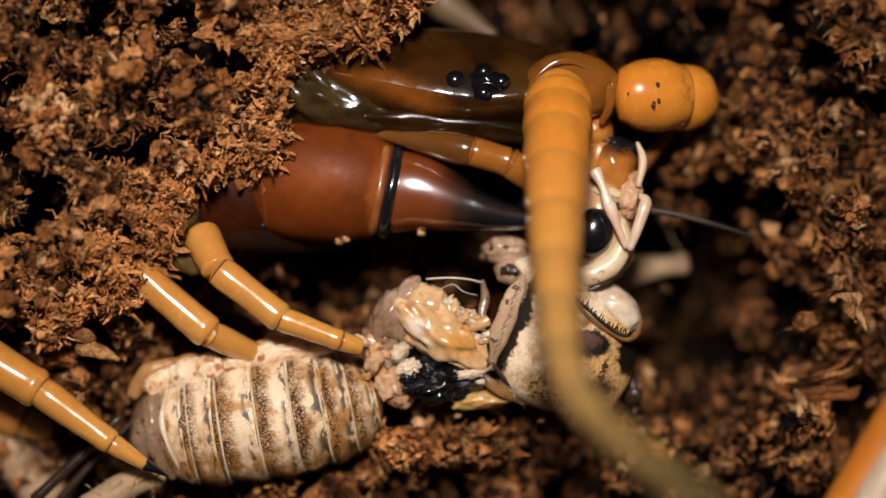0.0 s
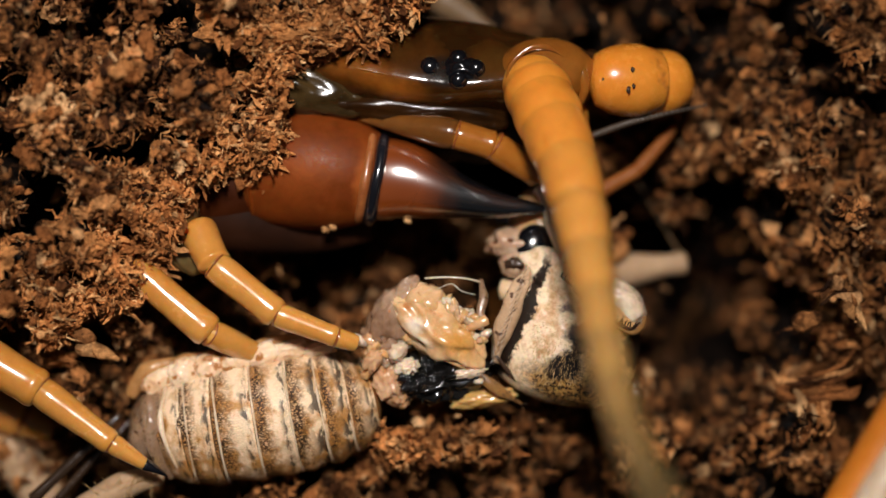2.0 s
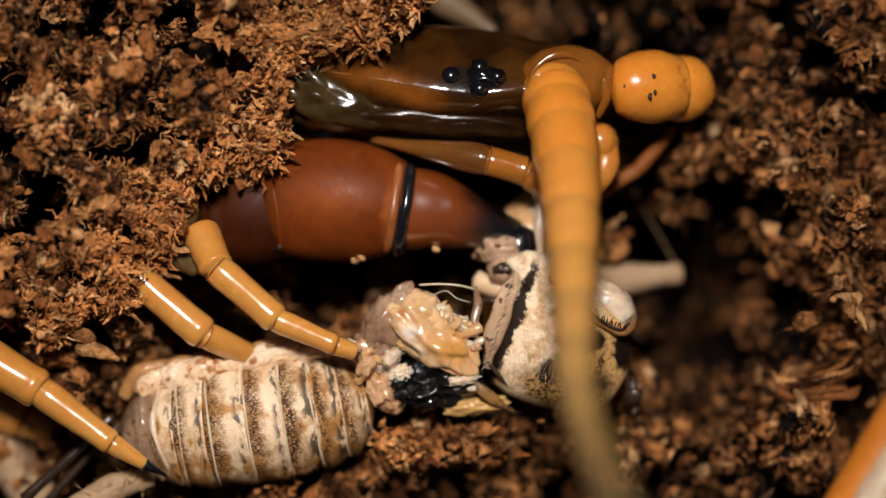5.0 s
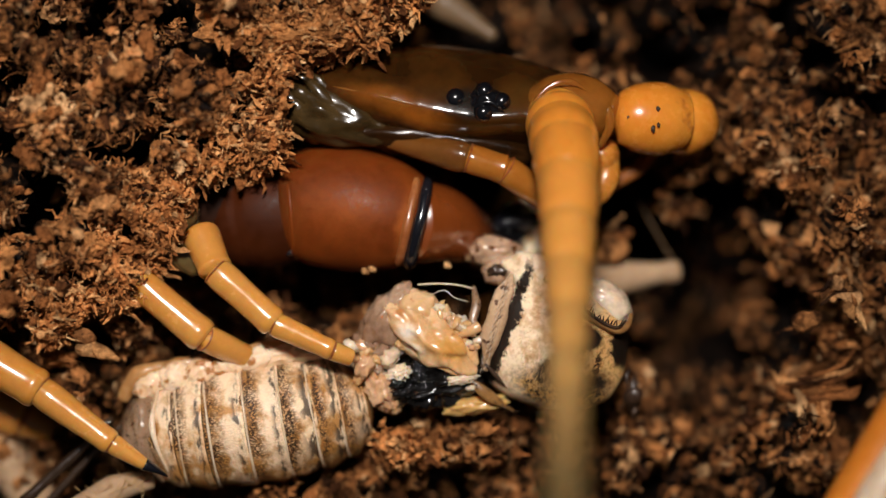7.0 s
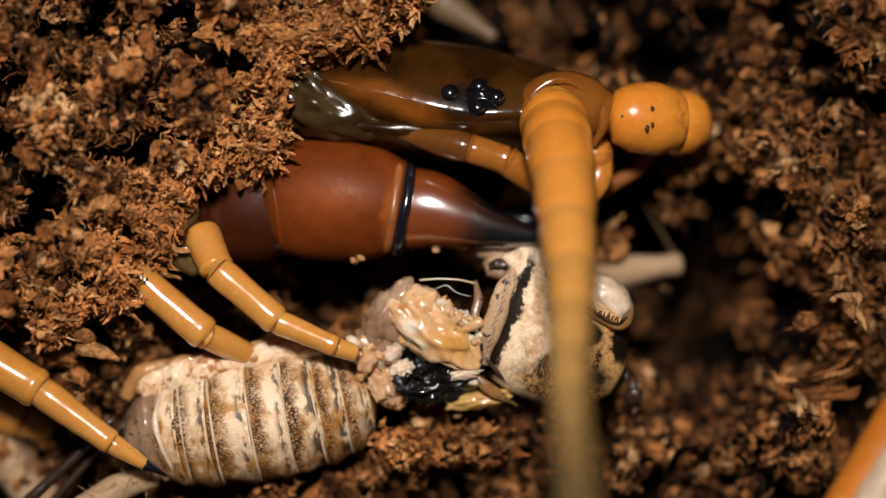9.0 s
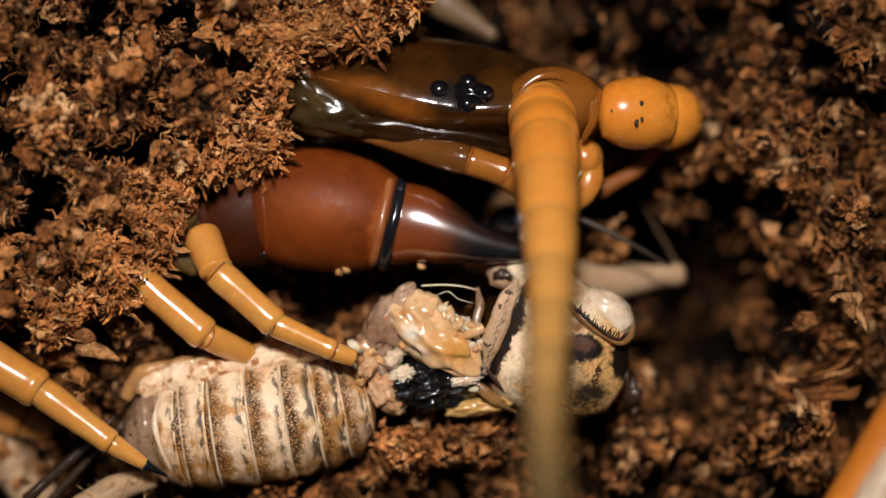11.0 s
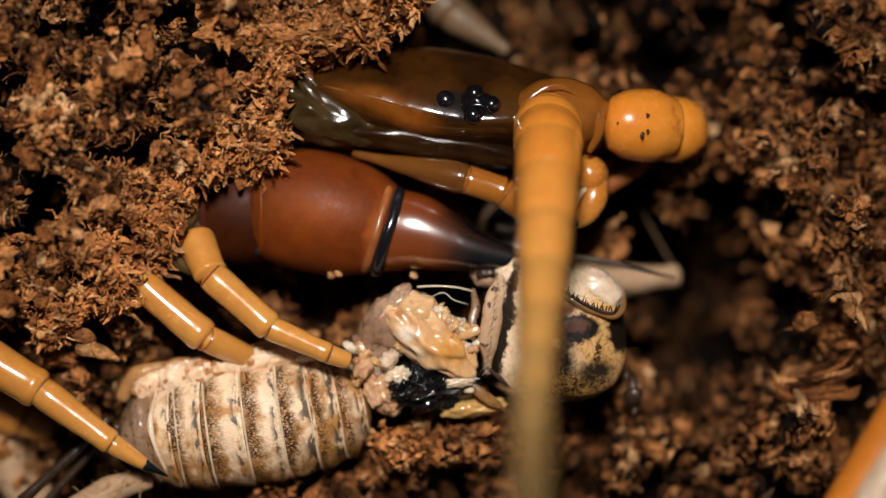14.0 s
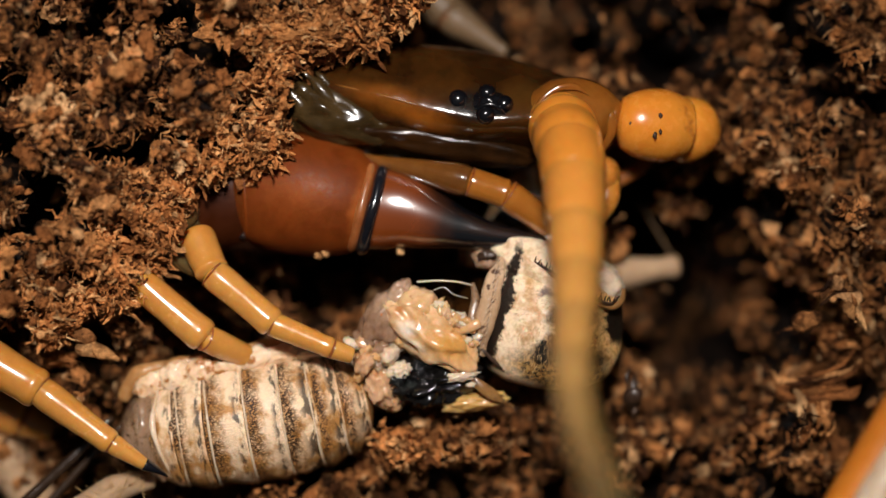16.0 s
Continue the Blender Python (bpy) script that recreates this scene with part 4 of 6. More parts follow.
# the antenna that points away
part("antenna_segment", tube([(8.769, 7.673, -0.2), (9.612, 7.673, -0.2), (10.827, 7.669, -0.6), (11.965, 7.666, -1)], [1.30, 1.70, 1.84, 1.50], 32, 30), M_ball, head, "bulging orange antenna joint with dark flecks")
part("antenna_segment", blob((12.20, 7.62, -1.6), (1.68, 1.66, 1.55), 0.03, 1, 1, 4), M_ball, head)
part("antenna_segment", blob((12.627, 7.588, -4), (1.2347, 1.2347, 1.5), 0.04, 1, 2), M_orange, head)

part("throat", tube([(-9.0, 6.2, -3.6), (-6.0, 6.1, -3.4), (-2.5, 5.9, -3.3), (1.5, 5.7, -3.3), (5.0, 5.6, -3.6)], [1.4, 1.5, 1.35, 1.3, 0.9], 24, 40, 0.75, (), 0.35, 8), M_film_olive, centipede, "wet olive throat skin, dimmed in its colour")
part("trunk_segment", tube([(-19.006, 6.898, -6.0), (-13.821, 7.168, -5.2), (-10.077, 7.572, -3.4), (-8.072, 7.844, -2.2)], [2.4, 2.5, 2.1, 1.5], 24, 20), M_head, centipede, "first body ring vanishing under the soil")
part("trunk_segment", tube([(-26.839, 5.201, -6.5), (-22.494, 5.767, -6.3), (-18.734, 6.474, -6.0)], [2.6, 2.6, 2.4], 24, 16), M_head, centipede)

RING = (-2.890, 2.890, -1.2)


def hoop(c, a, b, drop, lift, k=9, span=82):
    """Points of an arch from a to b over c, lifted by that height."""
    out = []
    for i in range(k):
        t = radians(-span + 2 * span * i / (k - 1))
        out.append(V(c) + (V(b) - V(a)) * 0.5 * math.sin(t) + Vector((drop * math.cos(t), 0, lift * math.cos(t))))
    return out


# Bulb tints paint a highlight in the middle and shade at rear and lower edge.
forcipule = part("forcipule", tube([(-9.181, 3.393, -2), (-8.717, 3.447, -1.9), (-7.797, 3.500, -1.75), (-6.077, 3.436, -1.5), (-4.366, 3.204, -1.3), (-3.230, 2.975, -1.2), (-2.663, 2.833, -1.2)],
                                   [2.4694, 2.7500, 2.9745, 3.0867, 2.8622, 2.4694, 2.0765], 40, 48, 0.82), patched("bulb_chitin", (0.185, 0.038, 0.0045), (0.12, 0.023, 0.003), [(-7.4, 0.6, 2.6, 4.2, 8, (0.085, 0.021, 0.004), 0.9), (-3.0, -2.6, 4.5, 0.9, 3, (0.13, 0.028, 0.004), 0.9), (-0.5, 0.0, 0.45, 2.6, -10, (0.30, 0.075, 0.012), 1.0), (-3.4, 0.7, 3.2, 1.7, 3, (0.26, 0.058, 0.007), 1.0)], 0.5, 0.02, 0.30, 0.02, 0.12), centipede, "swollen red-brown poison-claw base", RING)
part("basal_joint", tube([(-12.882, 2.611, -2.8), (-11.850, 2.748, -2.5), (-10.394, 3.027, -2.2), (-8.956, 3.309, -2.05)], [1.8520, 2.4694, 2.6658, 2.5816], 32, 24, 0.82, ((0.45, 0.04, 0.05),)), M_basal, forcipule, "dark brown basal claw joint")
for x in (398, 418, 436):
    part("basal_fold", tube(hoop((V((-11.031, 3.029, -2.3)) + Vector(((x - 398) * 0.02806, 0, 0)))[:], (-11.023, 5.311, -2.2), (-10.851, 0.742, -2.2), 0.3, 2.0, 9, 62), [0.03] + [0.09] * 7 + [0.03], 8, 24, 1, (), 0.1, x), M_basal, forcipule, "translucent pleat of the basal joint")
part("joint_ring", tube(hoop((-2.70, 2.890, -1.2), (-2.30, 5.05, -1.2), (-3.12, 0.73, -1.2), 0.12, 1.93), [0.22] + [0.30] * 4 + [0.32, 0.34, 0.36] + [0.24], 14, 40, 1, (), 0.08), M_black, forcipule, "black hinge between claw joints")
part("hinge_lip", tube(hoop((-3.258, 2.946, -1.2), (-2.890, 5.185, -1.2), (-3.655, 0.708, -1.2), 0.12, 1.92), [0.10] + [0.25] * 7 + [0.10], 14, 40, 1, (), 0.06), M_hinge, forcipule, "rolled rim of the claw joint")
part("hinge_fold", tube(hoop((-9.181, 3.307, -2), (-9.637, 6.158, -2), (-9.066, 1.169, -2), 0.2, 2.28, 9, 70), [0.0842] + [0.1403] * 7 + [0.0842], 8, 24), M_bulb, forcipule)
part("hinge_knob", blob((-8.995, 1.216, -1), 0.2526, 0.2), M_black, forcipule)
for q in ((-5.188, 0.367, -0.6), (-4.846, 0.479, -0.5), (-1.101, 0.819, -0.8)):
    part("peat_speck", blob(q, 0.1964, 0.6, 2, 3, 2), M_chip, forcipule, "crumb of peat stuck to the claw")
fang = part("fang", tube([(-3.173, 2.946, -1.2), (-2.379, 2.917, -1.15), (-1.243, 2.826, -0.88), (0.169, 2.397, -0.62), (1.577, 1.971, -0.45), (3.267, 1.605, -0.45), (4.961, 1.437, -0.55), (6.095, 1.411, -0.7)],
                         [2.0485, 2.08, 1.93, 1.55, 1.08, 0.68, 0.38, 0.08], 32, 48, 0.85), fang_skin(), forcipule, "curved poison fang darkening to a black tip", RING)
part("coxal_plate", tube([(-13.005, 2.320, -2.6), (-11.278, 2.175, -2.5), (-9.560, 1.975, -2.5), (-6.432, 1.235, -2.9), (-3.569, 0.950, -3.2)], [1.6972, 2.2063, 2.2063, 1.4709, 0.5657], 24, 24, 0.8), M_jaw, centipede, "dark brown plate beneath the claws")
far_fang = part("far_fang", tube([(2.791, 1.425, -4.5), (3.510, 1.479, -4.2), (4.518, 1.506, -4), (5.387, 1.564, -4), (6.202, 1.652, -4.1)], [0.3448, 0.4885, 0.4310, 0.2874, 0.0575], 16, 24), M_black, centipede, "black fang of the far side")


def limb(name, pts, radii, mats, parent, label, origin, gap=0.04):
    """A jointed leg: one mesh for each joint, each ending in a rusty ring."""
    root = None
    for k in range(len(pts) - 1):
        a, b = V(pts[k]), V(pts[k + 1])
        n = (b - a).normalized()
        r0, r1 = radii[k]
        stops = (0.0, 0.06, 0.18, 0.5, 0.82, 0.94, 1.0)
        m = [(a - n * gap).lerp(b, f) for f in stops]
        rad = [r0 * 0.92, r0 * 0.97, r0, (r0 + r1) * 0.50, r1 * 1.02, r1 * 1.05, r1 * 0.95]
        if k == 0:
            rad[:2] = r0 * 0.45, r0 * 0.82
        if k == len(pts) - 2:
            rad[-3:] = r1 * 1.0, r1 * 0.88, r1 * 0.42
        bm = tube(m, rad, 28, 44, 1, (), 0.025, k)
        if root is None:
            root = part(name, bm, mats[k], parent, label, origin)
        else:
            part("leg_joint", bm, mats[k], root)
            part("joint_band", tube([a - n * 0.05, a + n * 0.02, a + n * 0.09], [r0 * 0.88, r0 * 1.015, r0 * 0.92], 24, 8), M_leg_joint, root, "thin rust-red joint line")
    return root


leg_a = limb("leg", [(-12.12, 0.95, 0.3), (-11.02, -1.02, 1.4), (-7.95, -3.40, 1.6), (-5.02, -4.50, 1.6), (-3.95, -4.83, 1.35)], [(0.96, 0.84), (0.81, 0.73), (0.62, 0.52), (0.50, 0.42)], [M_leg] * 4, centipede, "glossy ochre jointed leg resting on the cricket", (-12.712, 0.842, 0))
part("hip", blob((-13.25, 1.75, -0.5), (1.15, 1.35, 1.3), 0.2, 1, 4, 4), M_hip, centipede, "grey-green hip joint")
part("hip", tube([(-13.0, 1.2, -0.6), (-12.75, -0.1, -0.2), (-12.1, -1.1, 0.1)], [0.9, 1.0, 0.55], 20, 20, 0.9, (), 0.1, 3), M_hip, centipede)
leg_b = limb("leg", [(-15.535, -0.806, 0.55), (-11.524, -4.168, 0.93), (-7.980, -5.978, -1.6)], [(0.8138, 0.8418), (0.7015, 0.5051)], [M_leg] * 2, centipede, "glossy ochre jointed leg passing behind the cricket", (-14.985, -1.656, 0))
leg_c = limb("leg", [(-24.132, -4.390, 1.1), (-19.802, -6.942, 1.4), (-16.259, -9.517, 1.65), (-14.542, -10.614, 1.55)], [(1.18, 0.98), (0.80, 0.62), (0.52, 0.34)], [M_leg] * 3, centipede, "glossy ochre leg with a black claw", (-22.000, -5.865, 0))
part("claw", tube([(-14.654, -10.559, 1.55), (-14.192, -10.790, 1.35), (-13.594, -11.216, 0.8)], [0.3367, 0.2245, 0.0561], 10, 10), M_black, leg_c, "small black claw")
limb("leg", [(-26.079, -6.895, -3.5), (-21.513, -8.646, -3.8), (-19.580, -9.703, -4.4)], [(1.2347, 1.0663), (0.9541, 0.6173)], [M_leg] * 2, centipede, "ochre leg deeper in the burrow", (-22.705, -8.659, -4))
limb("leg", [(24.687, -2.084, 7.5), (17.183, -15.401, 6.5)], [(1.1125, 1.1654)], [M_orange], centipede, "orange leg close to the lens", (20.554, -9.244, 7))
part("pale_tip", tube([(22.027, -8.122, 7.9), (20.345, -11.276, 7.9), (19.083, -13.642, 7.9)], [0.6945, 0.9616, 0.9082], 18, 16), M_white, centipede, "bare white underside of the near leg")
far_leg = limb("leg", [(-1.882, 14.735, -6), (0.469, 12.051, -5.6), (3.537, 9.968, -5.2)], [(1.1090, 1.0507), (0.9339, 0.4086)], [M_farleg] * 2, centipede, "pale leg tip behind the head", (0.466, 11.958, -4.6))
limb("leg", [(7.644, 2.759, -3), (9.958, 4.058, -3.2), (11.866, 6.236, -3.6)], [(0.4023, 0.3448), (0.3736, 0.2586)], [M_rust] * 2, centipede, "thin rusty mouth leg", (9.943, 4.052, -3))
palp = limb("maxilla_palp", [(-4.3, 6.0, -0.9), (1.403, 4.855, 0.4), (3.260, 4.300, 0.25), (5.672, 2.709, -0.4)], [(0.26, 0.7577), (0.7577, 0.7296), (0.7857, 0.6735)], [M_palp_dark, M_palp, M_palp], centipede, "short orange feeding palp", (1.225, 4.816, 1))
part("palp_skin", tube([(-7.293, 7.839, -2.9), (-5.267, 6.898, -2.5), (-3.541, 6.254, -2.2), (-2.053, 5.788, -2), (-0.970, 5.507, -2.1)], [0.8418, 0.9260, 0.8418, 0.7015, 0.1684], 24, 40, 0.8, (), 0.4, 6), M_film_olive, palp, "wet grey skin round the palp's root")
far_palp = part("maxilla_palp", blob((7.970, 5.059, -0.9), (0.9541, 1.0663, 1.1), 0.08, 1, 3, 3, 10), M_pad, centipede, "hooked orange feeding palp", (8.444, 4.151, -0.8))
part("palp_blade", tube([(8.353, 4.882, -0.7), (8.227, 3.972, -0.5), (7.832, 3.071, -0.5), (7.337, 2.455, -0.7)], [0.5612, 0.7015, 0.5612, 0.1684], 20, 24, 0.8), M_pad, far_palp, "translucent amber palp blade")
part("claw", tube([(7.641, 2.989, -0.6), (7.297, 2.564, -0.5), (6.649, 2.395, -0.5)], [0.2806, 0.2245, 0.0561], 10, 10), M_black, far_palp)
part("brush", tube([(7.789, 4.371, 0.2), (7.166, 3.667, 0.3), (6.892, 2.690, 0.2)], [0.1122, 0.2526, 0.0842], 10, 12), M_white, far_palp, "white brush on the palp")

# the antenna that reaches toward the lens
LENGTHS = [1.5, 1.9, 2.6, 2.9, 3.1, 3.2, 3.3, 3.4, 3.4, 3.3, 3.2, 3.1, 3.0, 2.9]
RADII = [1.62, 1.68, 1.63, 1.50, 1.33, 1.13, 0.97, 0.86, 0.79, 0.72, 0.66, 0.60, 0.54, 0.48, 0.34]


def antenna_piece(k):
    r0, r1, n = RADII[k], RADII[k + 1], LENGTHS[k]
    return tube([(0, 0, -0.10), (0, 0, n * 0.22), (0, 0, n * 0.5), (0, 0, n * 0.78), (0, 0, n + 0.06)], [r0 * (0.975 if k < 4 else 0.92), r0 * 0.995, (r0 + r1) * 0.518, (r0 * 0.22 + r1 * 0.78) * 1.02, r1 * (0.965 if k < 3 else 0.93 if k < 5 else 0.90)], 28, 30)


BASE = (5.679, 7.544, 1)
antenna = part("antenna", antenna_piece(0), antenna_skin(0), centipede, "thick ringed orange antenna fading to olive", (0, 0, 0))
part("antenna_root", blob((0, 0, 0.25), (1.60, 1.60, 1.55), 0.02, 1, 2, 4), antenna_skin(0), antenna, "rounded orange root of the antenna")
segments = [part("antenna_segment", antenna_piece(k), antenna_skin(k / 13), antenna, "", (0, 0, 0)) for k in range(1, len(LENGTHS))]

# ---- the cricket ----
cricket = thing("cricket", (-7.646, -8.659, -4), "torn pale cricket with banded abdomen, half eaten", "cricket")
AX = [(-13.845, -9.202, -1.9), (-12.572, -9.017, -1.7), (-11.047, -8.804, -1.5), (-9.194, -8.513, -1.4), (-7.435, -8.229, -1.4), (-5.964, -7.952, -1.5), (-4.746, -7.702, -1.6), (-3.672, -7.430, -1.8)]
AR = [2.5255, 2.8342, 3.0026, 3.0867, 3.0306, 2.8622, 2.5816, 2.0204]
for k in range(7):
    a, b = V(AX[k]), V(AX[k + 1])
    d = b - a
    bm = tube([a - d * 0.10, a.lerp(b, 0.3), a.lerp(b, 0.75), b + d * 0.03], [AR[k] * 0.955, AR[k] * 1.0, AR[k + 1] * 1.01 + (AR[k] - AR[k + 1]) * 0.25, AR[k + 1] * 0.985], 44, 18, 0.86, caps=True, lump=0.16, seed=k)
    plate = part("abdomen_plate", bm, M_plate if k < 4 else M_plate_dark, cricket, "cream abdomen ring with gold and black speckles")
    if k:
        side = d.normalized().cross(Vector((0, 0, 1)))
        rim = [a + (side * math.cos(q) + Vector((0, 0, 0.86 * math.sin(q)))) * (AR[k] * 1.0 + 0.03 * math.sin(q * 5 + k)) for q in [radians(-20 + 11 * i) for i in range(20)]]
        part("plate_rim", tube(rim, [0.015] + [0.03, 0.045, 0.055] + [0.06] * 12 + [0.05, 0.035, 0.02, 0.015], 8, 60, 1, (), 0.05, k), M_rim_white, plate, "pale raised hind edge of the ring")
part("abdomen_tip", blob((-14.438, -8.839, -1.6), (1.2908, 1.9643, 2.0), 0.14, 1.3, 3, 4, -12), M_tail, cricket, "greyish tail end")
fold = [(-14.765, -6.817, -1), (-13.517, -6.236, -0.7), (-12.176, -5.891, -0.55), (-10.875, -5.607, -0.5), (-9.551, -5.325, -0.5), (-8.230, -5.045, -0.55), (-6.885, -4.882, -0.7), (-5.624, -4.890, -0.9)]
for k in range(len(fold) - 1):
    a, b = V(fold[k]), V(fold[k + 1])
    n = math.degrees(math.atan2(b.y - a.y, b.x - a.x))
    wide = (0.62, 0.74, 0.66, 0.64, 0.60, 0.52, 0.40)[k]
    part("side_fold", blob(a.lerp(b, 0.5) + Vector((0, -0.12, 0.1)), ((b - a).length * 0.64, wide, 0.55), 0.22, 1.5, k + 3, 4, n + 10, 2.3), M_fold, cricket, "puffy peach skin lobe beside the rings")
part("side_seam", tube([V(q) + Vector((0.0, 0.42, -0.15)) for q in fold], [0.15] + [0.26] * 5 + [0.22, 0.15], 14, 70, 0.7, (), 0.25, 9), M_seam, cricket, "brown wrinkled seam along the body's side")
part("side_seam", tube([V(q) + Vector((0.1, -0.62, 0.0)) for q in fold], [0.08] + [0.17] * 5 + [0.14, 0.08], 14, 70, 0.7, (), 0.2, 5), M_seam, cricket)
part("side_seam", tube([(-15.6, -7.4, -1.2), (-15.2, -6.6, -1.0), (-14.3, -6.0, -0.9), (-12.9, -5.6, -0.9)], [0.2, 0.4, 0.42, 0.2], 14, 40, 0.8, (), 0.2, 11), M_seam, cricket)
part("tail_fold", tube([(-13.75, -6.9, -0.4), (-13.9, -8.6, 0.45), (-13.35, -10.4, 0.2), (-12.5, -11.7, -1.0)], [0.06, 0.10, 0.10, 0.05], 12, 40, 0.8, (), 0.08, 12), M_rim_white, cricket, "pale pleat at the tail end")
part("tail_fold", tube([(-14.5, -7.1, -0.6), (-14.6, -8.8, 0.1), (-14.1, -10.5, -0.2), (-13.5, -11.5, -0.9)], [0.15, 0.3, 0.28, 0.12], 12, 40, 0.8, (), 0.15, 13), M_tail, cricket)
rng = random.Random(5)
LOBE = (-0.15, -4.1, 0.35)
part("entrail", blob(LOBE, (2.65, 1.25, 1.2), 0.26, 1.25, 4, 5, -38, 2.0), patched("honey_lobe", (0.80, 0.52, 0.29), (0.60, 0.31, 0.12), [
    (1.0, -0.7, 2.2, 1.2, -36, (0.64, 0.31, 0.075), 0.9), (-1.3, 0.3, 0.8, 0.6, 0, (0.95, 0.80, 0.64), 0.9), (-1.5, 1.1, 0.4, 0.3, 20, (0.50, 0.22, 0.08), 0.7), (-0.6, 0.4, 0.25, 0.2, 0, (0.60, 0.30, 0.10), 0.7), (1.0, 0.1, 0.18, 0.12, 0, (0.45, 0.2, 0.06), 0.6), (-0.9, -0.5, 1.0, 0.35, -38, (0.92, 0.74, 0.54), 0.9)], 0.25, 0.45, 0.1, 0.10), cricket, "large honey-coloured wet entrail lobe", LOBE)
part("entrail", blob((-0.95, -2.7, 0.2), (1.15, 0.95, 0.95), 0.25, 1.4, 9, 4, 20), M_lobe, cricket, "cream entrail lobe")
part("entrail", blob((-2.45, -3.35, -0.2), (1.05, 1.55, 1.0), 0.3, 1.5, 12, 4, -32), M_pink, cricket, "grey-pink translucent membrane")
part("entrail", blob((-1.75, -2.1, 0.1), (0.5, 0.85, 0.6), 0.25, 1.6, 14, 4, -40), M_pink, cricket)
part("entrail", blob((-3.2, -4.4, -0.5), (0.9, 0.75, 0.8), 0.3, 1.6, 15, 4, 10), M_pink, cricket)
for k in range(34):
    f = k / 33
    c = Vector((0.25 + 1.75 * f, -2.75 - 1.65 * f * f, 0.55)) + Vector((rng.uniform(-0.25, 0.25), rng.uniform(-0.3, 0.3), rng.uniform(-0.3, 0.35)))
    part("tissue_fleck", blob(c, (rng.uniform(0.14, 0.36), rng.uniform(0.10, 0.24), rng.uniform(0.12, 0.25)), 0.5, 1.8, k, 3, rng.uniform(0, 180)), (M_white, M_lobe, M_flesh)[k % 3], cricket, "crumpled white tissue")
for k in range(26):
    c = Vector((-2.75, -5.0, 0.1)) + Vector((rng.gauss(0, 0.62), rng.gauss(0, 0.75), rng.uniform(-0.4, 0.35)))
    r = rng.uniform(0.22, 0.52)
    part("tissue_bead", blob(c, (r * 1.15, r * rng.uniform(0.6, 0.95), r * 0.9), 0.5, 1.7, k + 40, 3, rng.uniform(0, 180)), (M_flesh, M_pink, M_lobe, M_white)[k % 4], cricket, "small wet peach bead of tissue")
for q, r in (((-1.75, -5.9, 0.15), (0.62, 0.45, 0.4)), ((-2.6, -6.7, -0.2), (0.75, 1.0, 0.7)), ((-2.05, -7.3, -0.5), (0.55, 0.6, 0.5)), ((1.35, -6.15, 0.5), (0.85, 0.26, 0.3)), ((2.0, -6.55, 0.35), (0.4, 0.14, 0.2))):
    part("tissue_bead", blob(q, r, 0.4, 1.8, int(q[0] * 10), 4, 10), M_white if q[0] > -2 else M_flesh, cricket, "wet white tissue")
part("muscle", tube([(-1.25, -4.45, 0.75), (-0.3, -5.15, 0.95), (0.9, -5.75, 0.8), (1.95, -6.05, 0.45)], [0.05, 0.15, 0.15, 0.06], 12, 28, 0.6, lump=0.1), M_lobe, cricket, "straw-coloured muscle")
part("muscle", tube([(1.15, -4.05, 0.7), (1.75, -3.75, 0.85), (2.25, -3.5, 0.85)], [0.16, 0.24, 0.26], 14, 18, 0.8, lump=0.06), M_lobe, cricket, "stubby finger of tissue")
part("muscle", tube([(-1.9, -3.0, 0.75), (-1.5, -3.25, 0.98), (-1.2, -3.2, 0.9)], [0.03, 0.07, 0.03], 8, 14, 1, lump=0.05), M_seam, cricket, "brown shred")
part("crop", blob((-0.05, -6.3, -0.55), (2.0, 1.2, 1.0), 0.6, 1.9, 21, 5, 6), M_tar, cricket, "black tarry crop spilling out")
for k in range(14):
    c = Vector((-0.05, -6.3, 0.0)) + Vector((rng.uniform(-1.7, 2.3), rng.uniform(-0.85, 0.85), rng.uniform(-0.3, 0.35)))
    part("crop_clot", blob(c, (rng.uniform(0.2, 0.5), rng.uniform(0.15, 0.4), rng.uniform(0.2, 0.4)), 1.1, 2.6, k + 70, 4, rng.uniform(0, 180)), M_tar, cricket, "shiny black clot")
part("fat_body", blob((2.087, -7.472, -0.6), (1.6, 0.45, 0.55), 0.3, 1.7, 9, 4, 8), M_honey, cricket, "glossy honey-coloured fat")
part("thread", tube([(-0.811, -1.481, 0.5), (0.167, -1.422, 0.8), (1.143, -1.478, 0.8), (1.902, -1.650, 0.4)], [0.0561] * 4, 6, 16), M_white, cricket, "fine white tissue thread")
part("skin_scrap", tube([(1.95, -1.55, -0.1), (2.1, -2.4, 0.3), (1.95, -3.2, 0.5), (2.2, -3.75, 0.6)], [0.14, 0.22, 0.18, 0.1], 12, 24, 0.6, lump=0.1), M_tail, cricket, "torn upright strip of skin")
part("thread", tube([(-0.2, -2.0, 0.5), (0.5, -1.75, 0.7), (1.0, -2.1, 0.7), (1.7, -2.3, 0.5)], [0.02, 0.03, 0.03, 0.02], 6, 24), M_white, cricket)
part("leg_claw", tube([(1.75, -6.05, 0.45), (2.5, -6.75, 0.40), (3.3, -7.35, 0.1), (4.0, -7.75, -0.3)], [0.06, 0.20, 0.22, 0.06], 12, 30, 0.45, (), 0.2, 5), M_rim, cricket, "brown bristly strip beneath the shield")
for k in range(30):
    a = V((1.75, -6.0, 0.55)).lerp(V((4.0, -7.7, -0.1)), k / 29) + Vector((rng.uniform(-0.1, 0.1), rng.uniform(-0.12, 0.12), 0.08))
    part("bristle", tube([a, a + Vector((rng.uniform(-0.1, 0.35), rng.uniform(-0.3, 0.05), 0.12))], [0.022, 0.006], 4, 4), M_hair, cricket)

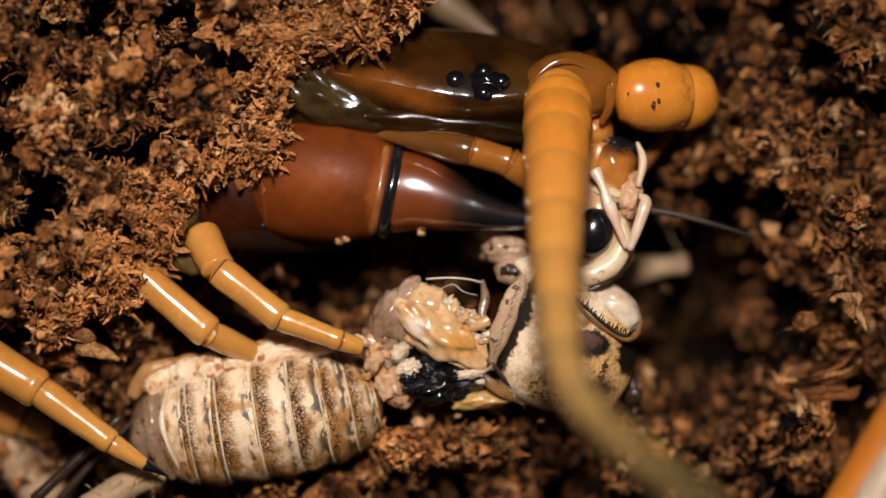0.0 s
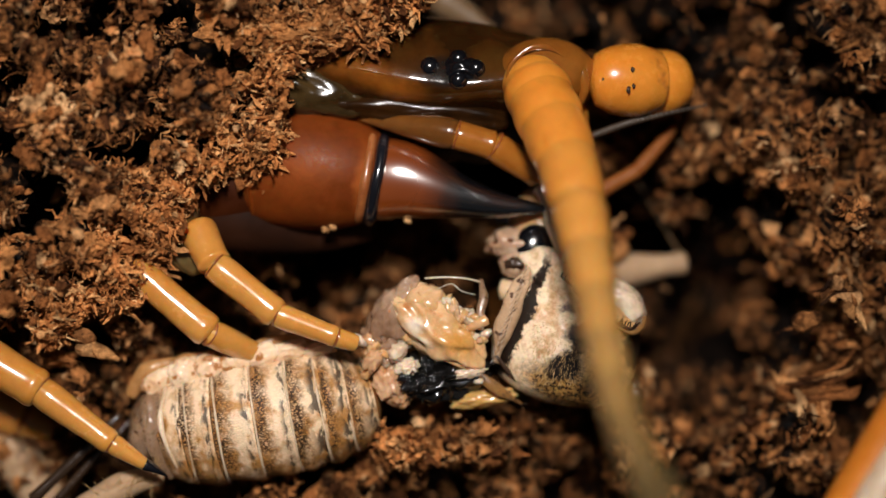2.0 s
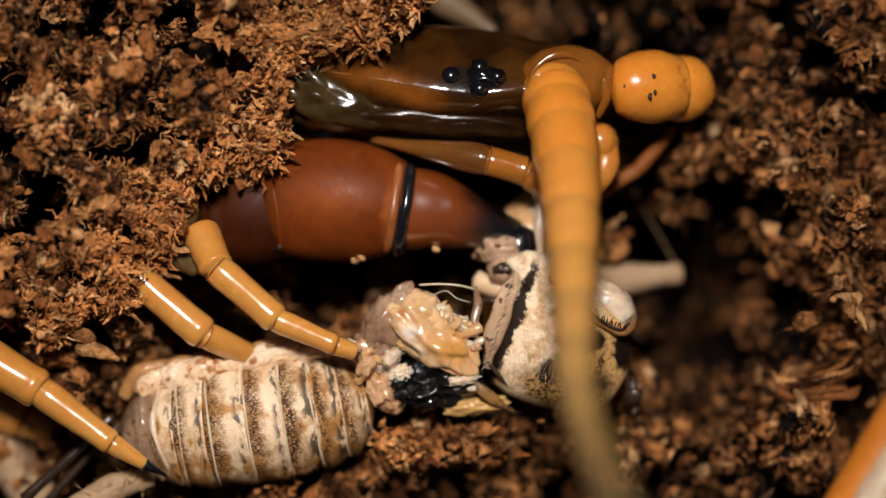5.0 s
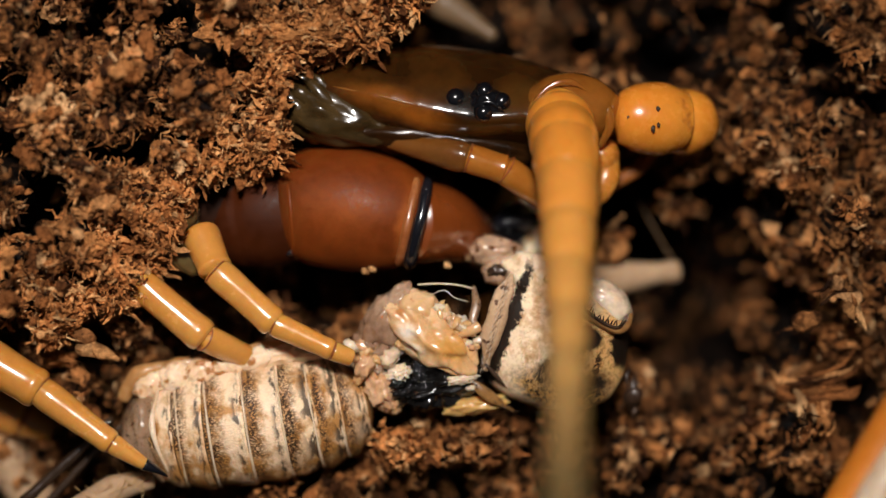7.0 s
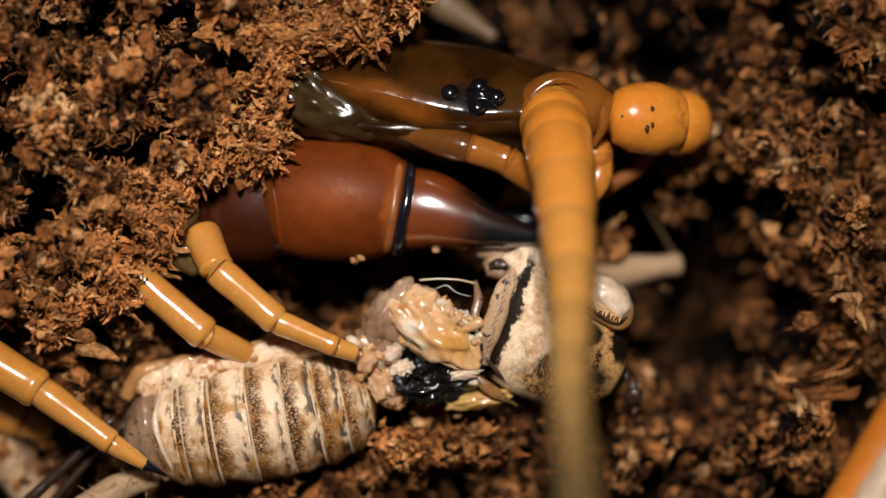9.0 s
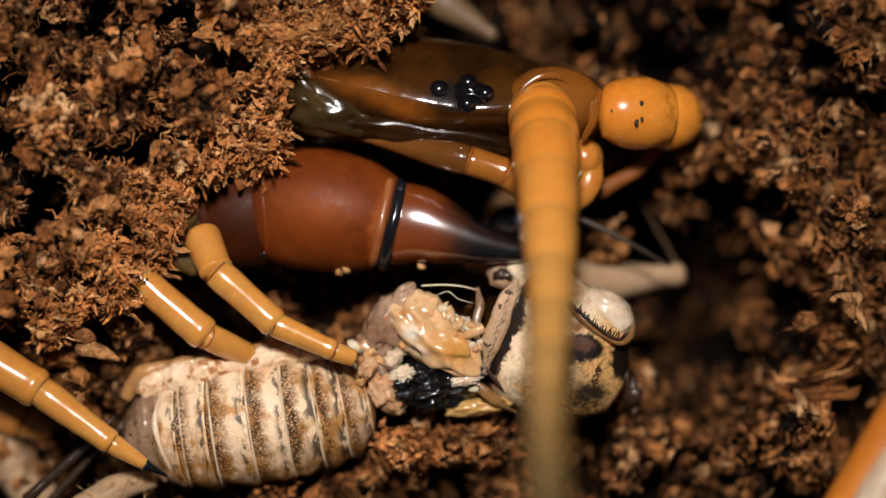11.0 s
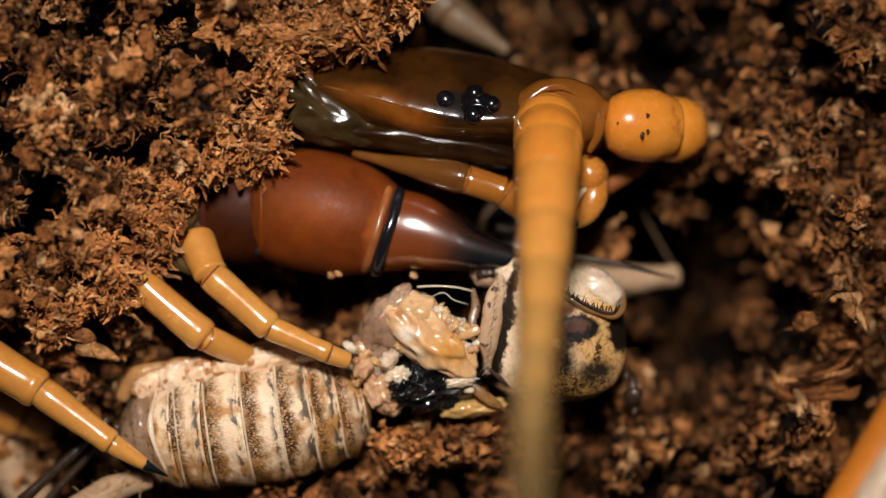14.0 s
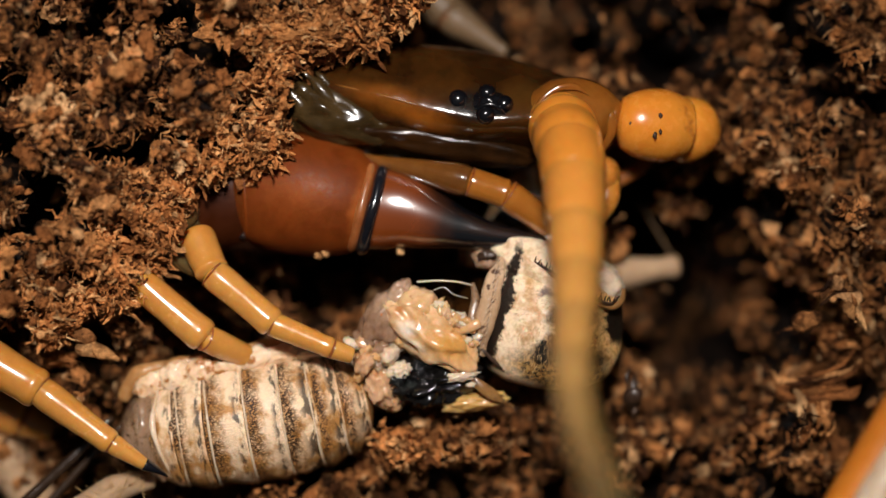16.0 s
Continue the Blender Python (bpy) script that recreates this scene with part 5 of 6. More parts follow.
TH = (3.409, -4.198, -0.5)


def pronotum_skin():
    """Cream velvet with dark brown marks, mottled gold and black below."""
    m, nt, b = nodes_of("pronotum_velvet")
    tc = nt.nodes.new("ShaderNodeTexCoord")
    warp = tex(nt, 1700, 6, 0.75)
    w = nt.nodes.new("ShaderNodeVectorMath")
    w.operation = "MULTIPLY_ADD"
    w.inputs[1].default_value = (0.0013, 0.0013, 0)
    nt.links.new(warp.outputs["Color"], w.inputs[0])
    nt.links.new(tc.outputs["Object"], w.inputs[2])
    hair = tex(nt, 5200, 3, 0.7)
    cloud = tex(nt, 800, 4, 0.6)
    col = ramp(nt, cloud.outputs["Fac"], [(0.34, (0.58, 0.34, 0.16)), (0.50, (0.94, 0.73, 0.51))]).outputs[0]
    col = mix(nt, 0.3, col, ramp(nt, hair.outputs["Fac"], [(0.36, (0.50, 0.33, 0.20)), (0.54, (1, 1, 1))]).outputs[0], "MULTIPLY")

    def mark(col, x, y, rx, ry, turn, paint, soft=0.25):
        mp = nt.nodes.new("ShaderNodeMapping")
        mp.vector_type = "TEXTURE"
        mp.inputs["Location"].default_value = ((x + 0.65) * MM, (y + 0.65) * MM, 0)
        mp.inputs["Rotation"].default_value = (0, 0, radians(turn))
        mp.inputs["Scale"].default_value = (rx * MM, ry * MM, 1)
        nt.links.new(w.outputs[0], mp.inputs["Vector"])
        ln = nt.nodes.new("ShaderNodeVectorMath")
        ln.operation = "LENGTH"
        nt.links.new(mp.outputs[0], ln.inputs[0])
        f = ramp(nt, ln.outputs["Value"], [(1 - soft, (1, 1, 1)), (1.0, (0, 0, 0))]).outputs[0]
        return mix(nt, f, col, paint)

    speck = ramp(nt, hair.outputs["Fac"], [(0.42, (0.03, 0.018, 0.010)), (0.58, (0.56, 0.30, 0.09))]).outputs[0]
    gold = ramp(nt, hair.outputs["Fac"], [(0.34, (0.34, 0.16, 0.042)), (0.52, (0.72, 0.42, 0.16))]).outputs[0]
    col = mark(col, 5.1, -1.25, 2.3, 3.1, -15, gold, 0.5)
    col = mark(col, 2.9, -3.2, 3.4, 1.25, -20, speck, 0.4)
    col = mark(col, 0.1, 0.05, 0.36, 4.2, -24, (0.018, 0.010, 0.006), 0.2)
    col = mark(col, 3.65, -0.45, 1.40, 0.80, -6, (0.010, 0.006, 0.004), 0.25)
    col = mark(col, 3.5, -0.28, 0.95, 0.42, -6, (0.12, 0.050, 0.026), 0.4)
    col = mark(col, 3.7, 0.65, 0.6, 0.32, 0, (0.33, 0.14, 0.05), 0.6)
    col = mark(col, 2.4, 0.9, 0.45, 0.3, 10, (0.22, 0.15, 0.14), 0.6)
    col = mark(col, 5.85, -1.1, 0.72, 1.2, -15, (0.012, 0.007, 0.004), 0.25)
    col = mark(col, 2.4, -1.9, 1.15, 0.9, 20, (0.014, 0.010, 0.008), 0.35)
    col = mark(col, 2.95, -1.15, 0.5, 0.35, 20, (0.03, 0.015, 0.008), 0.5)
    col = mark(col, 4.2, -2.75, 1.3, 0.85, 10, (0.025, 0.017, 0.010), 0.6)
    col = mark(col, 4.55, -1.8, 0.12, 1.1, -20, (0.05, 0.025, 0.010), 0.6)
    nt.links.new(col, b.inputs["Base Color"])
    b.inputs["Roughness"].default_value = 0.5
    b.inputs["Specular IOR Level"].default_value = 0.3
    b.inputs["Coat Weight"].default_value, b.inputs["Coat Roughness"].default_value = 0.1, 0.2
    b.inputs["Subsurface Weight"].default_value, b.inputs["Subsurface Scale"].default_value = 0.3, 0.0004
    bump(nt, b, hair.outputs["Fac"], 0.8, 0.00007)
    return m


thorax = part("thorax", blob((6.0, -4.92, -1.1), (3.60, 3.2, 2.5), 0.06, 1.1, 8, 5, -13, 2.9), pronotum_skin(), cricket, "cream velvety thorax shield with dark brown marks", TH)
part("back_wall", tube([(1.787, -4.872, -3.4), (2.471, -4.626, -3), (3.328, -4.504, -2.8)], [1.4592, 2.1327, 2.5255], 24, 14, 0.8, lump=0.1), M_film_brown, thorax, "raw dark hind face of the thorax")
part("wing_pad", tube([(4.05, -1.25, 0.1), (3.55, -2.25, 0.55), (2.95, -4.0, 0.70), (2.42, -5.95, 0.2)], [0.08, 0.50, 0.52, 0.12], 20, 48, 0.45, lump=0.3), M_margin, thorax, "grey translucent shield margin")
for k in range(46):
    a = V((4.0, -1.35, 0.35)).lerp(V((2.4, -5.9, 0.35)), k / 45) + Vector((-0.10 + 0.12 * math.sin(k * 2.1), 0, 0.38 + 0.3 * math.sin(math.pi * k / 45)))
    part("bristle", tube([a, a + Vector((-0.16 - 0.08 * math.sin(k * 3.7), -0.22, 0.05))], [0.016, 0.005], 4, 4), M_white if k % 3 else M_hair, thorax)
part("hem", tube([(2.406, -5.622, 0.4), (3.196, -6.589, 0.1), (4.166, -7.404, -0.4), (5.318, -7.948, -1)], [0.0842, 0.1403, 0.1403, 0.0842], 8, 18), M_hair, thorax, "dark bristly lower hem")
part("neck_membrane", blob((6.321, -2.455, -0.7), (3.1429, 1.4031, 1.5), 0.12, 1.3, 6, 4, -38), thorax.data.materials[0], thorax, "pale velvety neck skin")
part("neck_pouch", blob((8.572, -2.961, -0.6), (1.5, 1.0, 1.0), 0.14, 1.2, 16, 4, -38), M_white, thorax)
fuzz = []
hr = random.Random(8)
for k in range(900):
    dx, dy = hr.uniform(-0.45, 0.5), hr.uniform(-0.6, 0.7)
    if dx * dx + dy * dy < 0.9:
        a = V((5.832, -5.067, -1.1)) + Vector((dx * 3.6, dy * 3.25, 2.55 * math.sqrt(1 - dx * dx - dy * dy)))
        d = Vector((dx * 0.5 + hr.uniform(-0.3, 0.1), dy * 0.5 - 0.35, 0.15)) * hr.uniform(0.16, 0.32)
        fuzz.append(tube([a - d * 0.3, a + d], [0.010, 0.003], 3, 3, caps=False))
tagged(part("fuzz", joined(*fuzz), M_gold, thorax, "short pale hairs"), kind="stuff")
part("tan_ridge", tube([(8.75, -4.45, 0.45), (8.35, -5.1, 0.72), (7.9, -5.9, 0.80), (7.5, -6.9, 0.46)], [0.06, 0.12, 0.12, 0.05], 12, 30, 0.5, (), 0.16, 3), M_seam, thorax, "tan ridge down the shield's side")
part("shield_rim", tube([(5.622, -1.874, 0.4), (6.845, -2.894, 1.05), (7.952, -3.865, 1.15), (8.943, -4.430, 0.9), (9.555, -4.219, 0.55), (9.806, -3.670, 0.2)], [0.0842, 0.1403, 0.1684, 0.1684, 0.1403, 0.0842], 10, 32, 1, (), 0.12), M_rim, thorax, "gold-brown raised shield rim")
part("rim_edge", tube([(5.609, -1.702, 0.7), (6.887, -2.749, 1.3), (7.991, -3.718, 1.4), (8.952, -4.254, 1.15), (9.480, -3.959, 0.8)], [0.0561, 0.0842, 0.0842, 0.0842, 0.0561], 6, 32), M_hair, thorax, "thin dark rim line")
for k in range(26):
    a = V(spline([(5.604, -1.701, 0.8), (6.881, -2.747, 1.4), (7.984, -3.715, 1.5), (9.116, -4.197, 1.2)], 26)[k])
    part("bristle", tube([a, a + Vector((0.05 + 0.05 * math.sin(k * 2.3), 0.15, 0.12)), a + Vector((0.10 + 0.12 * math.sin(k * 2.3), 0.26 + 0.08 * math.sin(k * 5.1), 0.2))], [0.0505, 0.0337, 0.0140], 5, 5), M_hair, thorax)
part("leg_stump", blob((3.302, -0.199, -1.8), (1.4031, 0.8418, 1.1), 0.3, 1.2, 12, 4, -8), M_stump, thorax, "torn peach-coloured leg stump")
part("leg_stump", blob((3.428, -1.105, -1.2), (0.8418, 0.7296, 0.8), 0.25, 1.2, 13, 3), M_stump, thorax)
part("stump_scab", blob((3.353, -1.042, -0.5), (0.5051, 0.2806, 0.35), 0.6, 2, 17, 3), M_hair, thorax, "dark dried scab")
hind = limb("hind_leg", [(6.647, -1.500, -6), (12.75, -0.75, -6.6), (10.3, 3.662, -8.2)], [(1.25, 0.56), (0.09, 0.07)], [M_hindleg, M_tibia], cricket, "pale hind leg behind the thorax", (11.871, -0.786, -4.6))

CE = (7.452, 0.812, 0.2)
skull = part("cricket_head", blob((7.901, 1.108, -1.6), (1.7398, 2.9184, 2.1), 0.06, 1, 2, 4, 8), M_skull, cricket, "orange-brown cricket head with a cream cheek", CE)
part("compound_eye", blob(CE, (1.0383, 1.2908, 0.75), 0.02, 1, 1, 3, -15), M_eye, skull, "large glossy black eye")
part("forehead", blob((8.459, 4.05, -0.6), (1.12, 1.35, 1.05), 0.06, 1.2, 3, 4, -12, 2.8), patched("face_chitin", (0.58, 0.22, 0.045), (0.40, 0.13, 0.02), [(1.1, 4.3, 1.6, 0.75, -12, (0.05, 0.016, 0.006), 0.9), (0.5, 1.9, 1.6, 0.7, -12, (0.80, 0.50, 0.24), 0.9)], 0.18, 0.9, 0.06, 0.15), skull, "glossy orange-brown face plate")
part("face_crest", blob((8.60, 5.10, -0.75), (1.15, 0.50, 0.85), 0.45, 2.6, 3, 4, -12, 2.8), M_black, skull, "black mandible tip")
part("mouth_palp", tube([(9.653, 5.304, 0), (9.910, 4.367, 0.3), (9.670, 3.102, 0.5)], [0.0842, 0.2245, 0.1403], 10, 16), M_lip, skull, "pale translucent mouth feeler")
part("mouth_palp", tube([(9.774, 2.681, 0.6), (10.009, 2.258, 0.8), (9.576, 1.002, 1), (9.193, -0.028, 0.9)], [0.1964, 0.3367, 0.2526, 0.1684], 12, 18, 1, (), 0.1), M_lip, skull)
part("mouth_palp", tube([(7.490, 3.829, 0.5), (7.863, 3.095, 0.8), (8.191, 2.117, 0.9)], [0.3367, 0.2245, 0.2526], 12, 14, 1, (), 0.1), M_lip, skull)
part("mouth_palp", tube([(8.191, 2.201, 0.9), (8.574, 1.141, 1), (9.026, 0.084, 0.9)], [0.3087, 0.2245, 0.1403], 12, 14, 1, (), 0.1), M_lip, skull)
part("face_band", blob((8.25, 2.75, -0.25), (0.95, 0.38, 0.7), 0.2, 1.8, 6, 4, -14), M_cream, skull, "pale ribbed band below the face plate")
part("upper_lip", blob((9.30, 2.70, -0.2), (0.55, 1.15, 0.75), 0.4, 1.9, 4, 4, -8), M_flesh, skull, "pinkish upper lip")
part("cheek_band", tube([(8.818, 1.573, -0.1), (8.972, 0.449, 0.1), (8.433, -0.672, 0.2), (7.312, -1.317, 0.2), (6.061, -1.375, 0)], [0.2245, 0.4209, 0.5612, 0.5893, 0.5051], 16, 24, 0.8, (), 0.1), M_cream, skull, "smooth cream cheek")
part("cheek_patch", blob((7.470, -1.938, -0.1), (1.1224, 0.3087, 0.5), 0.5, 2, 5, 3, 22), M_hair, skull, "dark brown lower cheek")
feeler = part("feeler", tube([(8.240, 2.088, 1), (10.196, 1.922, 0.9), (12.475, 1.538, 0.4), (15.959, 0.592, -0.6)], [0.23, 0.22, 0.18, 0.08], 10, 150, 1, [(k / 40, 0.35, 0.006) for k in range(41)]), M_feeler, cricket, "thin dark ringed cricket feeler", (8.240, 2.088, 1))

# tail filaments and a hairy leg by the abdomen's end
part("cercus", tube([(-16.159, -8.349, -1.5), (-17.962, -10.171, -1.2), (-20.447, -12.539, -0.8)], [0.15, 0.26, 0.30], 10, 16, 1, (), 0.03), M_cercus, cricket, "dark shiny tail filament")
part("cercus", tube([(-15.652, -8.667, -2), (-17.193, -10.219, -1.8), (-19.409, -12.741, -1.4)], [0.1122, 0.1964, 0.2245], 10, 16), M_cercus, cricket)
hairy = part("tail_leg", tube([(-13.929, -11.391, -0.6), (-15.621, -11.758, -0.6), (-17.848, -13.062, -0.4)], [0.3929, 0.7296, 0.6735], 14, 16, lump=0.1), M_hindleg, cricket, "pale hairy leg")
for k in range(54):
    a = Vector((-14.003, -11.253, 0)).lerp(Vector((-17.076, -12.365, 0.1)), rng.random())
    ang = rng.uniform(0.2, 2.6) + (math.pi if rng.random() < 0.4 else 0)
    part("bristle", tube([a, a + Vector((math.cos(ang), math.sin(ang), 0.5)) * rng.uniform(0.5, 1.1)], [0.014, 0.006], 4, 4), M_gold, hairy)
part("far_tibia", tube([(-24.924, -7.267, -5), (-22.298, -10.332, -5), (-20.109, -13.542, -5)], [1.0000, 1.2352, 1.1176], 16, 16), M_hindleg, cricket, "pale leg deep in the hollow")


def motions():
    """All that moves: rows of seconds, shift in millimetres and turn in degrees."""
    def rest(ob):
        return ORG[ob] - ORG[ob.parent]

    def slide(ob, rows):
        walk(ob, [(t, Matrix.Translation((rest(ob) + Vector((x, y, z))) * MM) @ pose(0, 0, 0, 0, 0, a)) for t, x, y, z, a in rows])

    HEAD = [
        (0, 0.000, -0.000, 0, -0.00),
        (0.5, -0.814, 0.224, 0, -3.50),
        (1, -1.628, 0.084, 0, -1.45),
        (1.5, -0.954, 0.365, 0, 1.43),
        (2, -1.235, 0.673, 0, 0.48),
        (2.5, -0.758, 0.505, 0, 0.23),
        (3, -0.253, 0.281, 0, -1.81),
        (3.5, -1.207, -0.056, 0, -1.88),
        (4, 0.505, 0.253, 0, 1.41),
        (6.5, -1.459, -0.140, 0, -0.07),
        (7, 0.000, -0.926, 0, -1.74),
        (7.5, 0.309, -0.673, 0, 0.19),
        (8, -0.533, -0.000, 0, 3.59),
        (8.5, -1.010, 0.140, 0, -0.02),
        (9, -0.281, -0.758, 0, -2.83),
        (11.5, -0.870, -0.337, 0, -2.09),
        (12, -0.393, 0.982, 0, 2.04),
        (12.5, -1.712, -0.140, 0, -5.24),
        (13, 0.309, -0.056, 0, 2.82),
        (13.5, 0.309, -0.337, 0, -0.14),
        (14, -0.505, -1.066, 0, -3.07),
        (14.5, -1.179, 0.112, 0, -7.27),
        (15, -1.656, -0.309, 0, -9.90),
        (15.5, -0.309, -0.758, 0, -3.91),
        (16, 0.112, -1.038, 0, -3.24),
    ]
    slide(head, HEAD)
    slide(forcipule, [
        (0, 0.000, -0.000, 0, -0.00),
        (0.5, -0.182, -0.379, 0, -0.17),
        (1, 1.628, -2.413, 0, -2.29),
        (1.5, 0.323, -0.940, 0, -1.79),
        (2, -0.673, 0.603, 0, 0.23),
        (2.5, 0.168, 0.224, 0, 0.47),
        (3, 0.224, -0.168, 0, 1.42),
        (3.5, 0.449, -0.519, 0, -0.58),
        (4, 0.309, -0.281, 0, 3.13),
        (6.5, 1.431, -1.992, 0, -1.72),
        (7, 1.417, -1.571, 0, -2.11),
        (7.5, 0.561, -1.333, 0, 1.20),
        (8, 0.631, -1.052, 0, 0.80),
        (8.5, 0.912, -1.291, 0, -2.88),
        (9, 0.702, -0.898, 0, 1.27),
        (11.5, 0.084, -1.754, 0, -2.79),
        (12, 0.912, -1.782, 0, -3.39),
        (12.5, 0.912, -1.712, 0, -4.40),
        (13, -0.084, -0.800, 0, -2.99),
        (13.5, 0.379, -1.333, 0, -3.96),
        (14, -0.112, -1.964, 0, -6.50),
        (14.5, -0.028, -1.684, 0, -3.47),
        (15, 0.379, -2.062, 0, -5.74),
        (15.5, -0.982, -0.688, 0, 5.94),
        (16, -0.884, -0.870, 0, -3.64),
    ])
    walk(fang, [(t, pose(0, 0, 0, 0, dip, a)) for t, dip, a in [
        (0, 0, 0.00),
        (0.5, 0, 0.16),
        (1, 46, 2.06),
        (1.5, 2, 1.61),
        (2, 0, -0.21),
        (2.5, 0, -0.43),
        (3, 0, -1.28),
        (3.5, 0, 0.52),
        (4, 0, -2.82),
        (6.5, 46, 1.55),
        (7, 44, 1.90),
        (7.5, 8, -1.08),
        (8, -2, -0.72),
        (8.5, -3, 2.59),
        (9, 0, -1.15),
        (11.5, -3, 2.51),
        (12, 0, 3.05),
        (12.5, 40, 3.96),
        (13, 0, 2.69),
        (13.5, 0, 3.56),
        (14, -1, 5.85),
        (14.5, 0, 3.12),
        (15, 40, 5.17),
        (15.5, 0, -5.35),
        (16, 0, 3.28),
    ]])
    slide(palp, [
        (0, 0.000, -0.000, 0, -0.00),
        (0.5, -0.281, -0.168, 0, -2.10),
        (1, -1.151, 0.253, 0, -0.87),
        (1.5, -0.281, 0.224, 0, 0.86),
        (2, -0.758, 0.814, 0, 0.29),
        (2.5, -0.337, 0.421, 0, 0.14),
        (3, 0.196, 0.561, 0, -1.09),
        (3.5, -0.449, 0.084, 0, -1.13),
        (4, 1.515, -0.253, 0, 0.84),
        (6.5, -0.449, -0.533, 0, -0.04),
        (7, -0.168, -0.337, 0, -1.04),
        (7.5, 0.421, -0.673, 0, 0.11),
        (8, 0.477, -0.000, 0, 2.16),
        (8.5, 0.056, -0.056, 0, -0.01),
        (9, -0.084, 0.140, 0, -1.70),
        (11.5, -0.140, -0.533, 0, -1.26),
        (12, 0.421, -0.196, 0, 1.23),
        (12.5, -0.870, 0.505, 0, -3.15),
        (13, 0.337, -0.421, 0, 1.69),
        (13.5, 0.477, -1.179, 0, -0.08),
        (14, -0.224, -1.403, 0, -1.84),
        (14.5, -0.870, -0.140, 0, -4.36),
        (15, -1.487, 0.084, 0, -5.94),
        (15.5, -1.207, -0.253, 0, -2.35),
        (16, -0.084, -1.515, 0, -1.94),
    ])
    slide(far_palp, [
        (0, -0.421, 0.842, 0, -0.00),
        (0.5, -1.466, 0.694, 0, -3.50),
        (1, -2.141, 0.771, 0, -1.45),
        (1.5, -1.287, 1.362, 0, 1.43),
        (2, -1.626, 1.567, 0, 0.48),
        (2.5, -1.164, 1.372, 0, 0.23),
        (3, -0.790, 0.928, 0, -1.81),
        (3.5, -1.749, 0.584, 0, -1.88),
        (4, 0.591, 0.406, 0, 1.41),
        (6.5, -1.463, -0.148, 0, -0.07),
        (7, -0.112, -0.411, 0, -1.74),
        (7.5, 0.320, 0.048, 0, 0.19),
        (8, -0.320, 0.396, 0, 3.59),
        (8.5, -1.011, 0.138, 0, -0.02),
        (9, -0.466, -0.358, 0, -2.83),
        (11.5, -1.005, -0.561, 0, -2.09),
        (12, -0.269, 1.205, 0, 2.04),
        (12.5, -2.066, -0.692, 0, -5.24),
        (13, 0.478, 0.253, 0, 2.82),
        (13.5, 0.300, -0.352, 0, -0.14),
        (14, -0.706, -1.393, 0, -3.07),
        (14.5, -1.683, -0.643, 0, -7.27),
        (15, -2.366, -1.322, 0, -9.90),
        (15.5, -0.568, -1.173, 0, -3.91),
        (16, -0.101, -1.383, 0, -3.24),
    ])
    slide(leg_a, [
        (0, 0.000, -0.000, 0, -0.00),
        (0.5, 0.028, 0.056, 0, -1.76),
        (1, 0.112, 0.056, 0, -7.44),
        (1.5, -0.084, 0.253, 0, -5.60),
        (2, -0.168, 0.253, 0, -0.57),
        (2.5, -0.140, 0.309, 0, -2.32),
        (3, -0.056, 0.253, 0, -2.29),
        (3.5, 0.000, 0.253, 0, -2.65),
        (4, -0.056, 0.253, 0, -1.76),
        (6.5, 0.084, -0.000, 0, -4.85),
        (7, 0.000, 0.084, 0, -4.29),
        (7.5, -0.056, -0.000, 0, -3.01),
        (8, 0.000, 0.056, 0, -3.57),
        (8.5, 0.084, 0.140, 0, -3.75),
        (9, 0.028, 0.084, 0, -2.83),
        (11.5, 0.028, -0.000, 0, -4.10),
        (12, 0.000, -0.000, 0, -4.29),
        (12.5, -0.084, -0.084, 0, -3.93),
        (13, -0.056, -0.140, 0, -3.74),
        (13.5, -0.056, -0.140, 0, -3.74),
        (14, -0.253, -0.168, 0, -3.56),
        (14.5, -0.253, -0.084, 0, -3.75),
        (15, -0.253, -0.084, 0, -3.75),
        (15.5, -0.168, -0.084, 0, -3.01),
        (16, -0.224, -0.084, 0, -2.28),
    ])
    slide(leg_b, [
        (0, 0.000, -0.000, 0, 0.00),
        (0.5, -0.084, -0.000, 0, 0.00),
        (1, -0.449, -0.196, 0, 0.00),
        (1.5, -0.337, -0.000, 0, 0.00),
        (2, 0.000, 0.056, 0, 0.00),
        (2.5, -0.084, 0.056, 0, 0.00),
        (3, -0.224, -0.028, 0, 0.00),
        (3.5, -0.224, -0.028, 0, 0.00),
        (4, -0.224, 0.056, 0, 0.00),
        (6.5, -0.309, -0.253, 0, 0.00),
        (7, -0.253, -0.196, 0, 0.00),
        (7.5, -0.253, -0.168, 0, 0.00),
        (8, -0.224, -0.112, 0, 0.00),
        (8.5, -0.140, -0.084, 0, 0.00),
        (9, -0.168, -0.084, 0, 0.00),
        (11.5, -0.168, -0.112, 0, 0.00),
        (12, -0.168, -0.112, 0, 0.00),
        (12.5, -0.224, -0.196, 0, 0.00),
        (13, -0.224, -0.196, 0, 0.00),
        (13.5, -0.224, -0.196, 0, 0.00),
        (14, -0.224, -0.196, 0, 0.00),
        (14.5, -0.309, -0.196, 0, 0.00),
        (15, -0.253, -0.196, 0, 0.00),
        (15.5, -0.168, -0.196, 0, 0.00),
        (16, -0.224, -0.196, 0, 0.00),
    ])
